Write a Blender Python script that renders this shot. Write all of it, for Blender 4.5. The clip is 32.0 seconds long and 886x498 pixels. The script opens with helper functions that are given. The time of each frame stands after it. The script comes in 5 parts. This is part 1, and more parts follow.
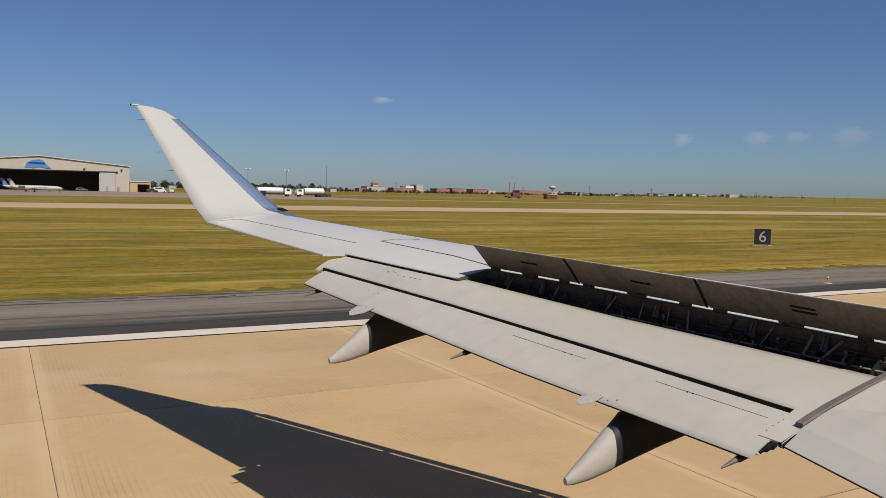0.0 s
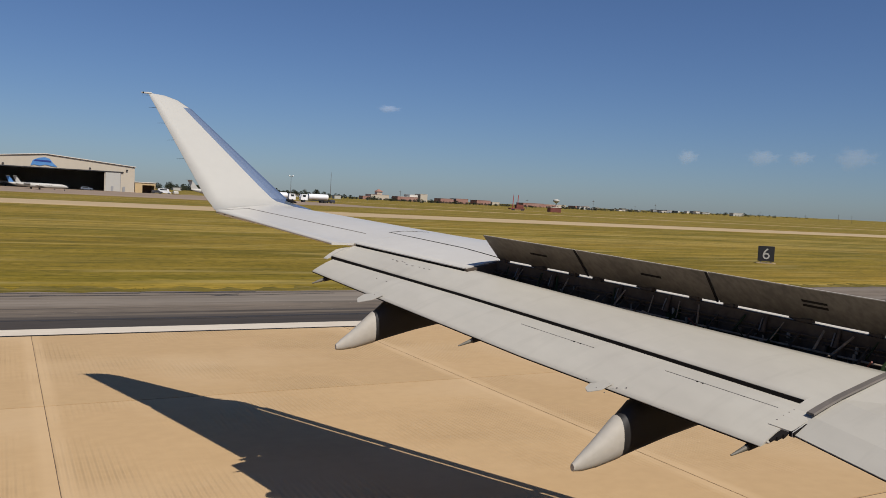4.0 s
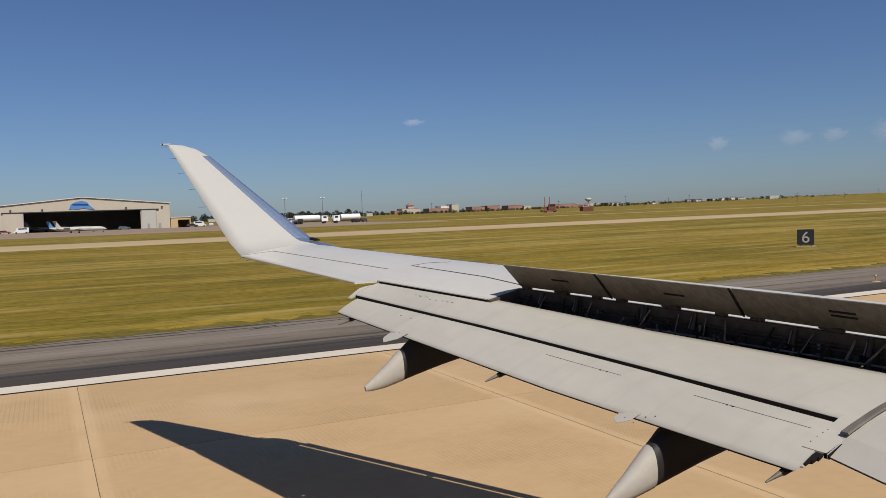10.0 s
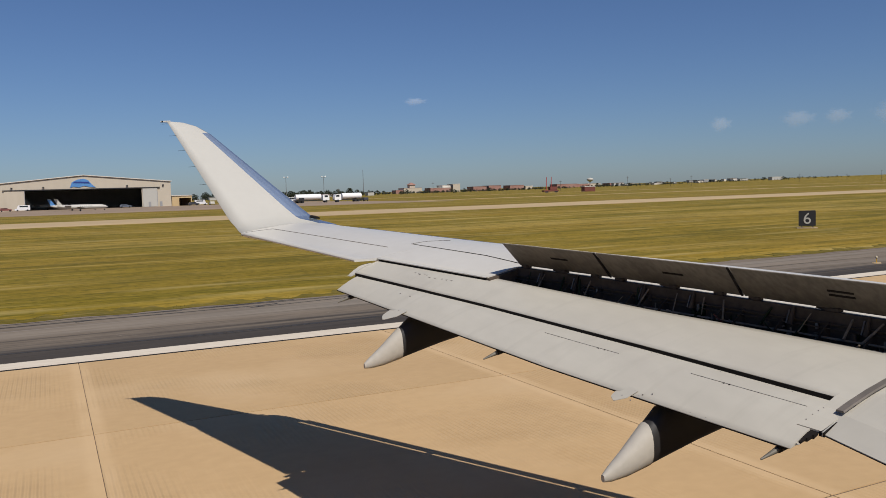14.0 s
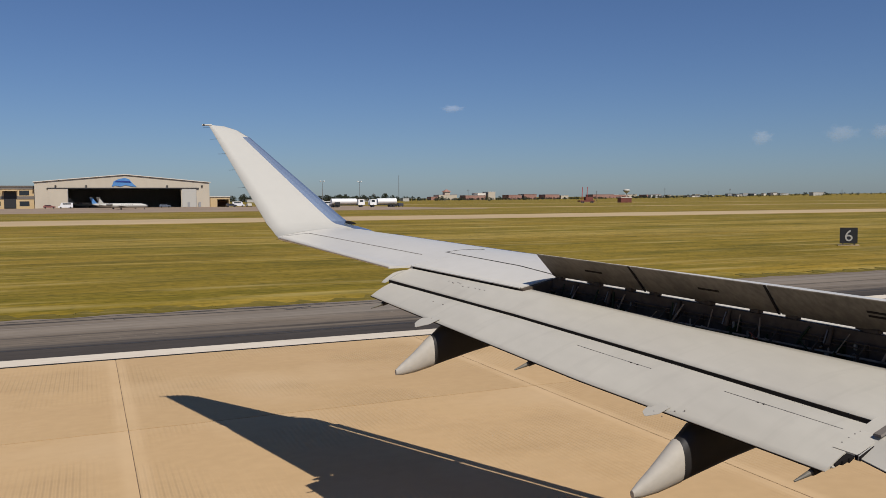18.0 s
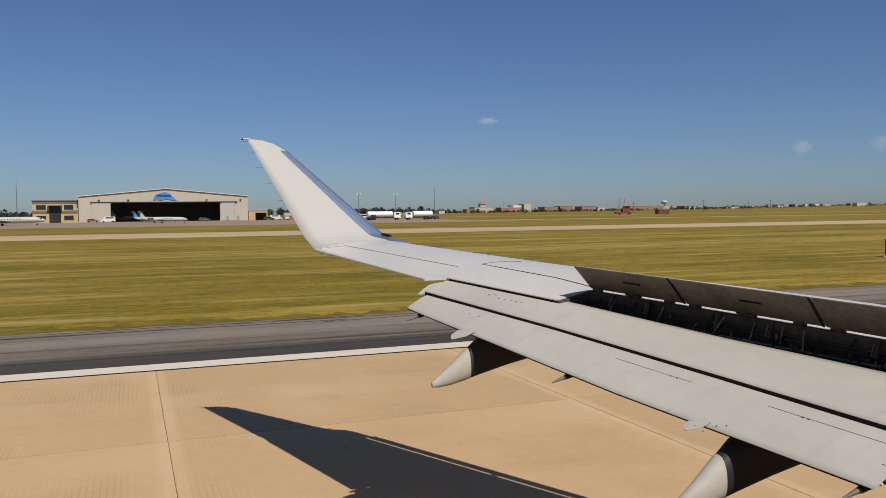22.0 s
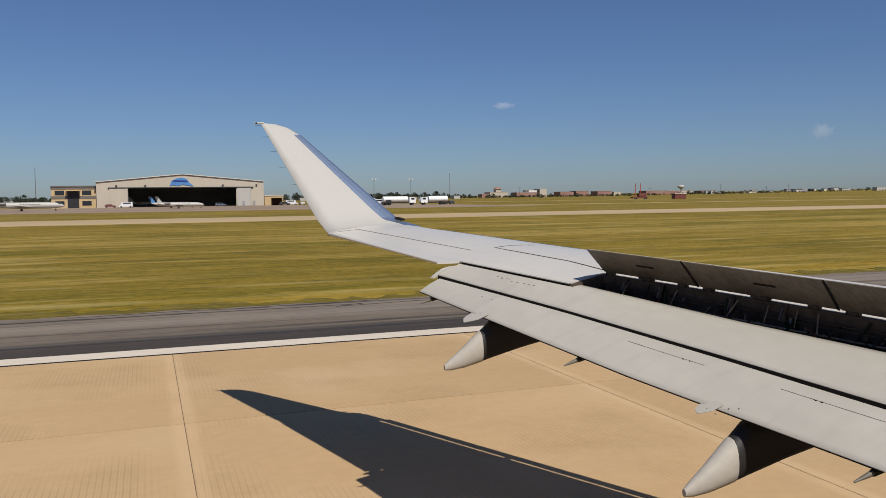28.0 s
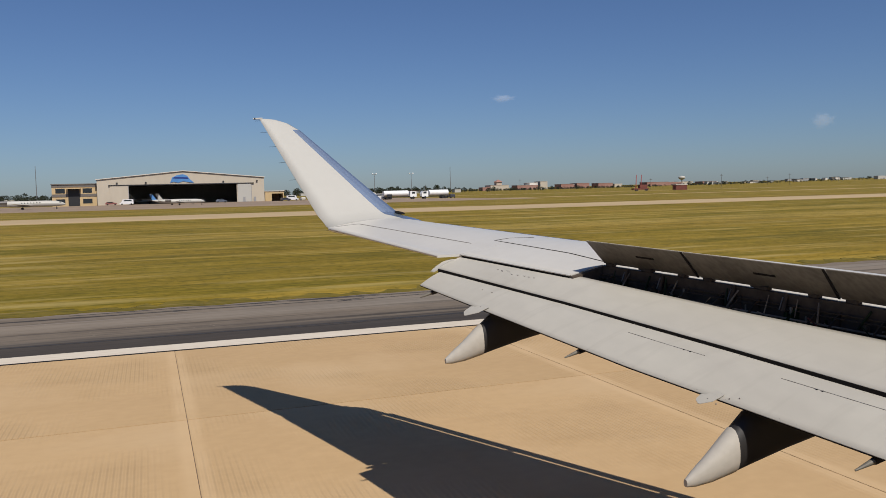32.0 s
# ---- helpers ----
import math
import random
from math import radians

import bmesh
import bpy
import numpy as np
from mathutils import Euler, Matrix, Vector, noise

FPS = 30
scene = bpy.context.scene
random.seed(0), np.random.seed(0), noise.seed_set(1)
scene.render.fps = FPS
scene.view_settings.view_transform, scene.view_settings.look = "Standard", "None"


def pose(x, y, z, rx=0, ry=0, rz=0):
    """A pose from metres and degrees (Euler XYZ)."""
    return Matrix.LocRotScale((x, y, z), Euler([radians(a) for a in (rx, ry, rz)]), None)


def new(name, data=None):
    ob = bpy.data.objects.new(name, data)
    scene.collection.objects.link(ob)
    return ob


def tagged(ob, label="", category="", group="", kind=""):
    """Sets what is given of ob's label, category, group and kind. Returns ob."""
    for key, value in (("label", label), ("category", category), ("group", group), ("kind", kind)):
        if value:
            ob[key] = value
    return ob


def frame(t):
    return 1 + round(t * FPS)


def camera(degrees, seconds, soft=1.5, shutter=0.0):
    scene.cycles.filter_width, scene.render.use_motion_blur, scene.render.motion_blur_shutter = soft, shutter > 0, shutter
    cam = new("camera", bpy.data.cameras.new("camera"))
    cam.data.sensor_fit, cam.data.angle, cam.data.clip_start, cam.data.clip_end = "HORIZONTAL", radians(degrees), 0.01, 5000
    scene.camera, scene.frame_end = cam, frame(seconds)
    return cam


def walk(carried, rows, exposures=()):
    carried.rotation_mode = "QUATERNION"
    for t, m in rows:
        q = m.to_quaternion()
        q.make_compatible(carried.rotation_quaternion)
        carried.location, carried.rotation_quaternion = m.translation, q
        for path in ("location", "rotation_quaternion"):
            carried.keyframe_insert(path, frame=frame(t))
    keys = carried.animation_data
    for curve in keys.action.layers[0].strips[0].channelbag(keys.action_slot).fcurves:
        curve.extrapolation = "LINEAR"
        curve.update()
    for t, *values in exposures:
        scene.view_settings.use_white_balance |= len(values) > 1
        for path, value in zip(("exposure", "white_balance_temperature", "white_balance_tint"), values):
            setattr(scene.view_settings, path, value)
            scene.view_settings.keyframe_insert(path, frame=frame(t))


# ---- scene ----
# x runs along the runway, y away from its centre line, z up; the airliner stands on the runway and the eye sits at its cabin window.
cam = camera(57.2, 32.0, soft=0.55)
SWAY = [  # seconds, place of the eye at the cabin window, tilt, lean, turn
    (0, -0.081, 1.236, 3.661, 86.19, -1.17, -28.69), (0.5, -0.102, 1.246, 3.606, 84.78, -2.35, -28.90), (1, -0.125, 1.260, 3.503, 85.38, -2.58, -29.15),
    (1.5, -0.143, 1.261, 3.484, 85.78, -2.71, -29.05), (2, -0.169, 1.273, 3.389, 86.21, -3.92, -29.25), (2.5, -0.157, 1.267, 3.448, 86.38, -3.91, -29.00),
    (4.5, -0.129, 1.261, 3.476, 86.69, -1.73, -27.77), (5, -0.112, 1.246, 3.609, 86.05, 0.18, -27.68), (5.5, -0.100, 1.233, 3.573, 84.52, -0.37, -27.89),
    (6, -0.073, 1.243, 3.571, 86.45, 3.04, -28.14), (6.5, -0.086, 1.240, 3.602, 87.21, 2.80, -27.57), (7, -0.064, 1.235, 3.633, 87.47, 2.07, -27.07),
    (7.5, -0.047, 1.223, 3.642, 87.88, 2.05, -26.60), (8, -0.030, 1.226, 3.662, 87.75, 1.90, -26.22), (8.5, -0.013, 1.211, 3.679, 87.57, 1.85, -26.08),
    (9, 0.003, 1.212, 3.696, 87.58, 2.00, -26.16), (9.5, -0.002, 1.215, 3.694, 87.58, 1.94, -26.25), (10, -0.003, 1.207, 3.695, 87.55, 2.10, -26.18),
    (10.5, -0.013, 1.208, 3.703, 87.10, 2.30, -26.36), (11, -0.014, 1.207, 3.691, 86.79, 2.30, -26.22), (11.5, -0.008, 1.207, 3.692, 86.76, 2.23, -25.85),
    (12, -0.005, 1.206, 3.679, 86.61, 2.17, -25.57), (12.5, -0.005, 1.209, 3.680, 86.55, 2.11, -25.44), (13, 0.002, 1.209, 3.684, 86.47, 2.05, -25.37),
    (13.5, 0.006, 1.195, 3.678, 86.42, 1.68, -25.70), (14, 0.010, 1.196, 3.680, 86.12, 1.83, -26.08), (14.5, 0.007, 1.197, 3.680, 85.97, 1.22, -26.30),
    (16.5, -0.005, 1.187, 3.690, 85.45, -0.06, -25.67), (17, -0.011, 1.192, 3.696, 85.46, -0.15, -24.99), (17.5, -0.005, 1.181, 3.694, 86.25, 0.23, -24.20),
    (18, -0.006, 1.176, 3.698, 86.67, 0.44, -23.62), (18.5, -0.007, 1.183, 3.696, 86.80, 0.65, -23.32), (19, -0.008, 1.188, 3.694, 87.07, 1.09, -23.28),
    (19.5, -0.006, 1.192, 3.697, 87.11, 1.02, -23.15), (20, -0.005, 1.193, 3.695, 87.05, 1.17, -23.13), (20.5, -0.008, 1.195, 3.696, 87.03, 0.81, -22.98),
    (21, -0.007, 1.195, 3.694, 87.16, 1.15, -22.60), (21.5, -0.003, 1.195, 3.694, 87.25, 0.86, -21.83), (22, -0.001, 1.194, 3.693, 87.57, 0.69, -21.11),
    (22.5, 0.000, 1.193, 3.690, 87.64, 0.85, -20.48), (23, -0.001, 1.195, 3.688, 87.76, 0.65, -20.22), (23.5, -0.007, 1.203, 3.686, 87.73, 0.56, -20.47),
    (24, -0.007, 1.198, 3.682, 87.45, 0.58, -20.95), (24.5, -0.008, 1.195, 3.675, 87.41, 0.81, -21.37), (25, -0.010, 1.190, 3.673, 87.24, 0.76, -21.91),
    (25.5, -0.002, 1.186, 3.675, 86.97, 0.74, -21.87), (27.5, 0.021, 1.190, 3.676, 86.64, 0.73, -20.54), (28, 0.025, 1.187, 3.675, 86.53, 0.76, -20.03),
    (28.5, 0.028, 1.190, 3.676, 86.53, 0.90, -19.80), (29, 0.032, 1.196, 3.676, 86.41, 0.86, -19.86), (29.5, 0.037, 1.191, 3.675, 86.29, 0.98, -20.07),
    (30, 0.044, 1.191, 3.674, 86.16, 0.82, -20.36), (30.5, 0.045, 1.184, 3.673, 86.06, 1.29, -20.44), (31, 0.043, 1.186, 3.673, 85.99, 1.24, -20.45),
    (31.5, 0.042, 1.188, 3.671, 86.01, 1.34, -20.30), (32, 0.041, 1.186, 3.671, 86.09, 1.42, -19.98),
]
walk(cam, [(t, pose(x, y, z, tilt, lean, turn)) for t, x, y, z, tilt, lean, turn in SWAY])

# ---- light ----
SUN_WAY = Vector((-0.0925, 0.763, -1.0)).normalized()
world = bpy.data.worlds.new("world")
scene.world = world
world.use_nodes = True
wn = world.node_tree
sky = wn.nodes.new("ShaderNodeTexSky")
sky.sky_type, sky.sun_disc = "NISHITA", False
sky.sun_elevation = math.asin(-SUN_WAY.z)
sky.sun_rotation = math.atan2(-SUN_WAY.x, -SUN_WAY.y)
sky.air_density, sky.dust_density, sky.ozone_density, sky.altitude = 1.0, 0.55, 2.8, 300
tone = wn.nodes.new("ShaderNodeMix")
tone.data_type, tone.blend_type = "RGBA", "MULTIPLY"
tone.inputs["Factor"].default_value = 1.0
tone.inputs["B"].default_value = (0.785, 0.945, 1.265, 1)
wn.links.new(sky.outputs[0], tone.inputs["A"])
wn.links.new(tone.outputs["Result"], wn.nodes["Background"].inputs[0])
wn.nodes["Background"].inputs[1].default_value = 0.0535
sun_data = bpy.data.lights.new("sun", "SUN")
sun_data.energy, sun_data.angle, sun_data.color = 4.7, radians(0.53), (1.0, 0.94, 0.87)
sun_lamp = new("sun", sun_data)
sun_lamp.matrix_world = SUN_WAY.to_track_quat("-Z", "Y").to_matrix().to_4x4()
scene.view_settings.exposure = 0.0


# ---- materials ----
def mat(name, color, rough=0.6, metal=0.0, second=None, scale=(1, 1, 1), coarse=0.4, fine=6.0, mix=0.5, bump=0.0, vary=0.0, spread=0.25):
    """A principled surface whose colour wanders between two tones at a coarse and a fine scale."""
    m = bpy.data.materials.new(name)
    m.use_nodes = True
    nt = m.node_tree
    b = nt.nodes["Principled BSDF"]
    b.inputs["Roughness"].default_value, b.inputs["Metallic"].default_value = rough, metal
    second = second or tuple(c * 0.75 for c in color)
    tc, mp = nt.nodes.new("ShaderNodeTexCoord"), nt.nodes.new("ShaderNodeMapping")
    mp.inputs["Scale"].default_value = scale
    nt.links.new(tc.outputs["Object"], mp.inputs["Vector"])
    n1, n2 = nt.nodes.new("ShaderNodeTexNoise"), nt.nodes.new("ShaderNodeTexNoise")
    for n, sc in ((n1, coarse), (n2, fine)):
        n.inputs["Scale"].default_value, n.inputs["Detail"].default_value = sc, 5
        nt.links.new(mp.outputs[0], n.inputs["Vector"])
    add = nt.nodes.new("ShaderNodeMath")
    add.operation = "ADD"
    nt.links.new(n1.outputs["Fac"], add.inputs[0])
    nt.links.new(n2.outputs["Fac"], add.inputs[1])
    ramp = nt.nodes.new("ShaderNodeMapRange")
    ramp.inputs["From Min"].default_value, ramp.inputs["From Max"].default_value = 1 - spread, 1 + spread
    ramp.inputs["To Max"].default_value = mix
    nt.links.new(add.outputs[0], ramp.inputs["Value"])
    mx = nt.nodes.new("ShaderNodeMix")
    mx.data_type = "RGBA"
    mx.inputs["A"].default_value, mx.inputs["B"].default_value = (*color, 1), (*second, 1)
    nt.links.new(ramp.outputs[0], mx.inputs["Factor"])
    last = mx.outputs["Result"]
    if vary:
        oi, hs = nt.nodes.new("ShaderNodeObjectInfo"), nt.nodes.new("ShaderNodeHueSaturation")
        mr = nt.nodes.new("ShaderNodeMapRange")
        mr.inputs["To Min"].default_value, mr.inputs["To Max"].default_value = 1 - vary, 1 + vary
        nt.links.new(oi.outputs["Random"], mr.inputs["Value"])
        nt.links.new(mr.outputs[0], hs.inputs["Value"])
        nt.links.new(last, hs.inputs["Color"])
        last = hs.outputs[0]
    nt.links.new(last, b.inputs["Base Color"])
    if bump:
        bp = nt.nodes.new("ShaderNodeBump")
        bp.inputs["Strength"].default_value, bp.inputs["Distance"].default_value = bump, 0.02
        nt.links.new(n2.outputs["Fac"], bp.inputs["Height"])
        nt.links.new(bp.outputs[0], b.inputs["Normal"])
    return m


def streaked(m, color, scale, low, high, amount, seed=0.0, detail=4):
    """Lays streaks or blotches of another colour over a surface, with their own stretched scale."""
    nt = m.node_tree
    b = nt.nodes["Principled BSDF"]
    old = b.inputs["Base Color"].links[0].from_socket
    tc, mp, n = nt.nodes.new("ShaderNodeTexCoord"), nt.nodes.new("ShaderNodeMapping"), nt.nodes.new("ShaderNodeTexNoise")
    mp.inputs["Scale"].default_value, mp.inputs["Location"].default_value = scale, (seed, seed * 1.7, 0)
    n.inputs["Scale"].default_value, n.inputs["Detail"].default_value = 1.0, detail
    mr, mx = nt.nodes.new("ShaderNodeMapRange"), nt.nodes.new("ShaderNodeMix")
    mr.inputs["From Min"].default_value, mr.inputs["From Max"].default_value, mr.inputs["To Max"].default_value = low, high, amount
    mx.data_type = "RGBA"
    mx.inputs["B"].default_value = (*color, 1)
    nt.links.new(tc.outputs["Object"], mp.inputs["Vector"])
    nt.links.new(mp.outputs[0], n.inputs["Vector"])
    nt.links.new(n.outputs["Fac"], mr.inputs["Value"])
    nt.links.new(mr.outputs[0], mx.inputs["Factor"])
    nt.links.new(old, mx.inputs["A"])
    nt.links.new(mx.outputs["Result"], b.inputs["Base Color"])
    return m


def banded(m, wave_scale, axis, strength, distance=0.01, patchy=False):
    """Adds fine parallel relief along an axis."""
    nt = m.node_tree
    b = nt.nodes["Principled BSDF"]
    tc, w, bp = nt.nodes.new("ShaderNodeTexCoord"), nt.nodes.new("ShaderNodeTexWave"), nt.nodes.new("ShaderNodeBump")
    w.bands_direction = axis
    w.inputs["Scale"].default_value, w.inputs["Distortion"].default_value = wave_scale, 0.3
    bp.inputs["Strength"].default_value, bp.inputs["Distance"].default_value = strength, distance
    nt.links.new(tc.outputs["Object"], w.inputs["Vector"])
    nt.links.new(w.outputs["Fac"], bp.inputs["Height"])
    nt.links.new(bp.outputs[0], b.inputs["Normal"])
    if patchy:
        n, mr = nt.nodes.new("ShaderNodeTexNoise"), nt.nodes.new("ShaderNodeMapRange")
        n.inputs["Scale"].default_value = 0.35
        mr.inputs["From Min"].default_value, mr.inputs["From Max"].default_value, mr.inputs["To Max"].default_value = 0.45, 0.6, strength
        nt.links.new(tc.outputs["Object"], n.inputs["Vector"])
        nt.links.new(n.outputs["Fac"], mr.inputs["Value"])
        nt.links.new(mr.outputs[0], bp.inputs["Strength"])
    return m


M_WING = mat("wing_paint", (0.530, 0.508, 0.457), 0.3, 0, (0.471, 0.450, 0.401), (1.0, 1.3, 1), 0.9, 7, 0.5)
M_FLAP = mat("flap_paint", (0.440, 0.416, 0.358), 0.4, 0, (0.374, 0.353, 0.304), (1.6, 1.0, 1), 1.1, 5, 0.5)
streaked(M_FLAP, (0.320, 0.293, 0.255), (0.8, 0.5, 1), 0.55, 0.75, 0.35, 4.0)
streaked(M_FLAP, (0.300, 0.278, 0.238), (0.9, 9.0, 1), 0.56, 0.74, 0.28, 6.0, 5)
M_WHITE = mat("white_paint", (0.422, 0.408, 0.366), 0.5, 0, (0.396, 0.383, 0.344), (1, 1, 1), 0.8, 8, 0.5)
# Polished metal whose pale blue tint adds sky reflection to the base colour.
M_METAL = mat("polished_metal_sky_tint", (0.74, 0.87, 0.98), 0.27, 0.92, (0.60, 0.72, 0.84), (1, 1, 1), 2, 20, 0.5)
# Near-black, with the shadow of the flap put into the colour.
M_FAIR = mat("fairing_shaded", (0.020, 0.018, 0.018), 0.6, 0, (0.015, 0.014, 0.014), (1, 1, 1), 2, 15, 0.6)
M_SPIKE = mat("spike_grey", (0.160, 0.147, 0.113), 0.6, 0, (0.096, 0.085, 0.071), (1, 1, 1), 5, 30, 0.7)
M_FAIRTIP = mat("fairing_tip", (0.440, 0.409, 0.354), 0.7, 0, (0.360, 0.332, 0.283), (1, 1, 1), 3, 18, 0.6)
# Very dark brown; shade inside the spoiler bay is part of this colour.
M_DARK = mat("bay_shaded", (0.055, 0.043, 0.034), 0.8, 0, (0.10, 0.078, 0.06), (1, 1, 1), 3, 20, 0.7)
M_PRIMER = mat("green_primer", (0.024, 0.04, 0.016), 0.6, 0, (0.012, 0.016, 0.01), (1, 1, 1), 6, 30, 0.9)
M_BAYMETAL = mat("bay_bracket", (0.32, 0.26, 0.20), 0.7, 0.0, (0.06, 0.046, 0.034), (1, 1, 1), 3, 20, 0.7)
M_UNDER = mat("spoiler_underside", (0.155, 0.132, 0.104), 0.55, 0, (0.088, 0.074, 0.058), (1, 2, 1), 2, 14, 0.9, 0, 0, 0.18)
# Black of seals and trim, and of the shade strips under the flap edges.
M_SEAL_SHADE = mat("rubber_and_shade_black", (0.013, 0.011, 0.010), 0.8, 0, (0.018, 0.016, 0.015))
M_STRIP = mat("seal_strip", (0.152, 0.131, 0.113), 0.6, 0, (0.104, 0.093, 0.078), (1, 1, 1), 3, 12, 0.7)
M_WORN = mat("worn_line", (0.085, 0.08, 0.075), 0.8, 0, (0.33, 0.32, 0.30), (1, 1, 1), 4, 30, 1.0, 0, 0, 0.2)
M_SCUFF = mat("scuff", (0.224, 0.208, 0.192), 0.7, 0, (0.128, 0.12, 0.112), (1, 1, 1), 5, 40, 0.9)
M_CONC = banded(mat("runway_concrete", (0.452, 0.309, 0.163), 0.85, 0, (0.405, 0.274, 0.142), (0.8, 1, 1), 0.25, 5.0, 0.7, 0, 0.06, 0.22), 3.6, "X", 1.0, 0.015, True)
streaked(M_CONC, (0.320, 0.208, 0.106), (0.12, 0.7, 1), 0.55, 0.80, 0.3, 2.0)
streaked(M_CONC, (0.496, 0.355, 0.205), (0.25, 0.25, 1), 0.52, 0.70, 0.6, 7.0)
cn = M_CONC.node_tree
where, split, fold, rim = cn.nodes.new("ShaderNodeTexCoord"), cn.nodes.new("ShaderNodeSeparateXYZ"), cn.nodes.new("ShaderNodeMath"), cn.nodes.new("ShaderNodeMapRange")
worn, weight, pale = cn.nodes.new("ShaderNodeTexNoise"), cn.nodes.new("ShaderNodeMath"), cn.nodes.new("ShaderNodeMix")
fold.operation, weight.operation = "PINGPONG", "MULTIPLY"
fold.inputs[1].default_value = 3.81
rim.inputs["From Min"].default_value, rim.inputs["From Max"].default_value = 0.25, 0.12
worn.inputs["Scale"].default_value = 0.9
pale.data_type = "RGBA"
pale.inputs["B"].default_value = (0.530, 0.374, 0.212, 1)
cn.links.new(where.outputs["Object"], split.inputs[0])
cn.links.new(where.outputs["Object"], worn.inputs["Vector"])
cn.links.new(split.outputs["X"], fold.inputs[0])
cn.links.new(fold.outputs[0], rim.inputs["Value"])
cn.links.new(rim.outputs[0], weight.inputs[0])
cn.links.new(worn.outputs["Fac"], weight.inputs[1])
cn.links.new(weight.outputs[0], pale.inputs["Factor"])
slab_in = cn.nodes["Principled BSDF"].inputs["Base Color"]
cn.links.new(slab_in.links[0].from_socket, pale.inputs["A"])
cn.links.new(pale.outputs["Result"], slab_in)
M_APRON = mat("apron_concrete", (0.430, 0.314, 0.168), 0.9, 0, (0.340, 0.246, 0.133), (0.3, 1, 1), 0.05, 0.6, 0.8)
M_HARD = mat("hangar_apron", (0.270, 0.198, 0.133), 0.9, 0, (0.200, 0.145, 0.097), (0.3, 1, 1), 0.05, 0.6, 0.8)
M_JOINT = mat("joint_sealant", (0.06, 0.045, 0.032), 0.9, 0, (0.16, 0.11, 0.07), (0.4, 0.4, 1), 0.6, 3, 1.0)
M_ASPH = mat("shoulder_asphalt", (0.194, 0.158, 0.120), 0.9, 0, (0.120, 0.097, 0.075), (0.15, 1.0, 1), 0.7, 8, 0.9, 0.3, 0, 0.2)
streaked(M_ASPH, (0.044, 0.039, 0.034), (0.035, 2.2, 1), 0.54, 0.64, 0.75, 1.0)
streaked(M_ASPH, (0.216, 0.185, 0.152), (0.05, 2.6, 1), 0.56, 0.70, 0.7, 5.0)
streaked(M_ASPH, (0.336, 0.293, 0.234), (5.0, 9.0, 1), 0.74, 0.80, 0.7, 3.0, 1)
streaked(M_ASPH, (0.240, 0.208, 0.170), (0.02, 0.5, 1), 0.50, 0.62, 0.55, 12.0)
an = M_ASPH.node_tree
where, split, ragged, add = an.nodes.new("ShaderNodeTexCoord"), an.nodes.new("ShaderNodeSeparateXYZ"), an.nodes.new("ShaderNodeTexNoise"), an.nodes.new("ShaderNodeMath")
stretch, band, soot, dark = an.nodes.new("ShaderNodeMapping"), an.nodes.new("ShaderNodeValToRGB"), an.nodes.new("ShaderNodeMapRange"), an.nodes.new("ShaderNodeMix")
stretch.inputs["Scale"].default_value = (0.05, 2.4, 1)
ragged.inputs["Scale"].default_value, ragged.inputs["Detail"].default_value = 1.0, 6
add.operation = "MULTIPLY_ADD"
add.inputs[1].default_value = 2.6
soot.inputs["From Min"].default_value, soot.inputs["From Max"].default_value = 23.6, 33.0
for pos, value in ((0.0, 0.45), (0.10, 0.85), (0.24, 0.8), (0.34, 0.25), (0.5, 0.1), (0.62, 0.0)):
    el = band.color_ramp.elements.new(pos)
    el.color = (value, value, value, 1)
band.color_ramp.elements.remove(band.color_ramp.elements[0])
band.color_ramp.elements.remove(band.color_ramp.elements[-1])
dark.data_type = "RGBA"
dark.inputs["B"].default_value = (0.030, 0.027, 0.026, 1)
an.links.new(where.outputs["Object"], split.inputs[0])
an.links.new(where.outputs["Object"], stretch.inputs["Vector"])
an.links.new(stretch.outputs[0], ragged.inputs["Vector"])
an.links.new(ragged.outputs["Fac"], add.inputs[0])
an.links.new(split.outputs["Y"], add.inputs[2])
an.links.new(add.outputs[0], soot.inputs["Value"])
an.links.new(soot.outputs[0], band.inputs[0])
an.links.new(band.outputs[0], dark.inputs["Factor"])
asphalt_in = an.nodes["Principled BSDF"].inputs["Base Color"]
an.links.new(asphalt_in.links[0].from_socket, dark.inputs["A"])
an.links.new(dark.outputs["Result"], asphalt_in)
M_CRACK = mat("crack_filler", (0.028, 0.026, 0.026), 0.8)
M_LINE = mat("white_marking", (0.592, 0.525, 0.425), 0.8, 0, (0.496, 0.425, 0.326), (0.3, 1, 1), 0.5, 7, 0.8)
M_YELLOW = mat("yellow_marking", (0.496, 0.288, 0.024), 0.8, 0, (0.4, 0.224, 0.024), (1, 1, 1), 1, 8, 0.7)
M_GRASS = mat("mown_grass", (0.152, 0.107, 0.010), 0.95, 0, (0.222, 0.156, 0.020), (0.5, 0.8, 1), 0.10, 5.0, 1.0, 0.6, 0, 0.2)
streaked(M_GRASS, (0.082, 0.072, 0.009), (0.10, 0.45, 1), 0.50, 0.68, 0.65, 3.0, 6)
streaked(M_GRASS, (0.277, 0.189, 0.034), (0.04, 0.40, 1), 0.54, 0.66, 0.75, 9.0, 6)
streaked(M_GRASS, (0.257, 0.165, 0.027), (0.010, 0.045, 1), 0.50, 0.66, 0.6, 26.0, 5)
streaked(M_GRASS, (0.308, 0.220, 0.052), (0.006, 0.20, 1), 0.55, 0.62, 0.7, 77.0, 3)
streaked(M_GRASS, (0.108, 0.094, 0.010), (0.015, 0.10, 1), 0.50, 0.64, 0.6, 83.0, 4)
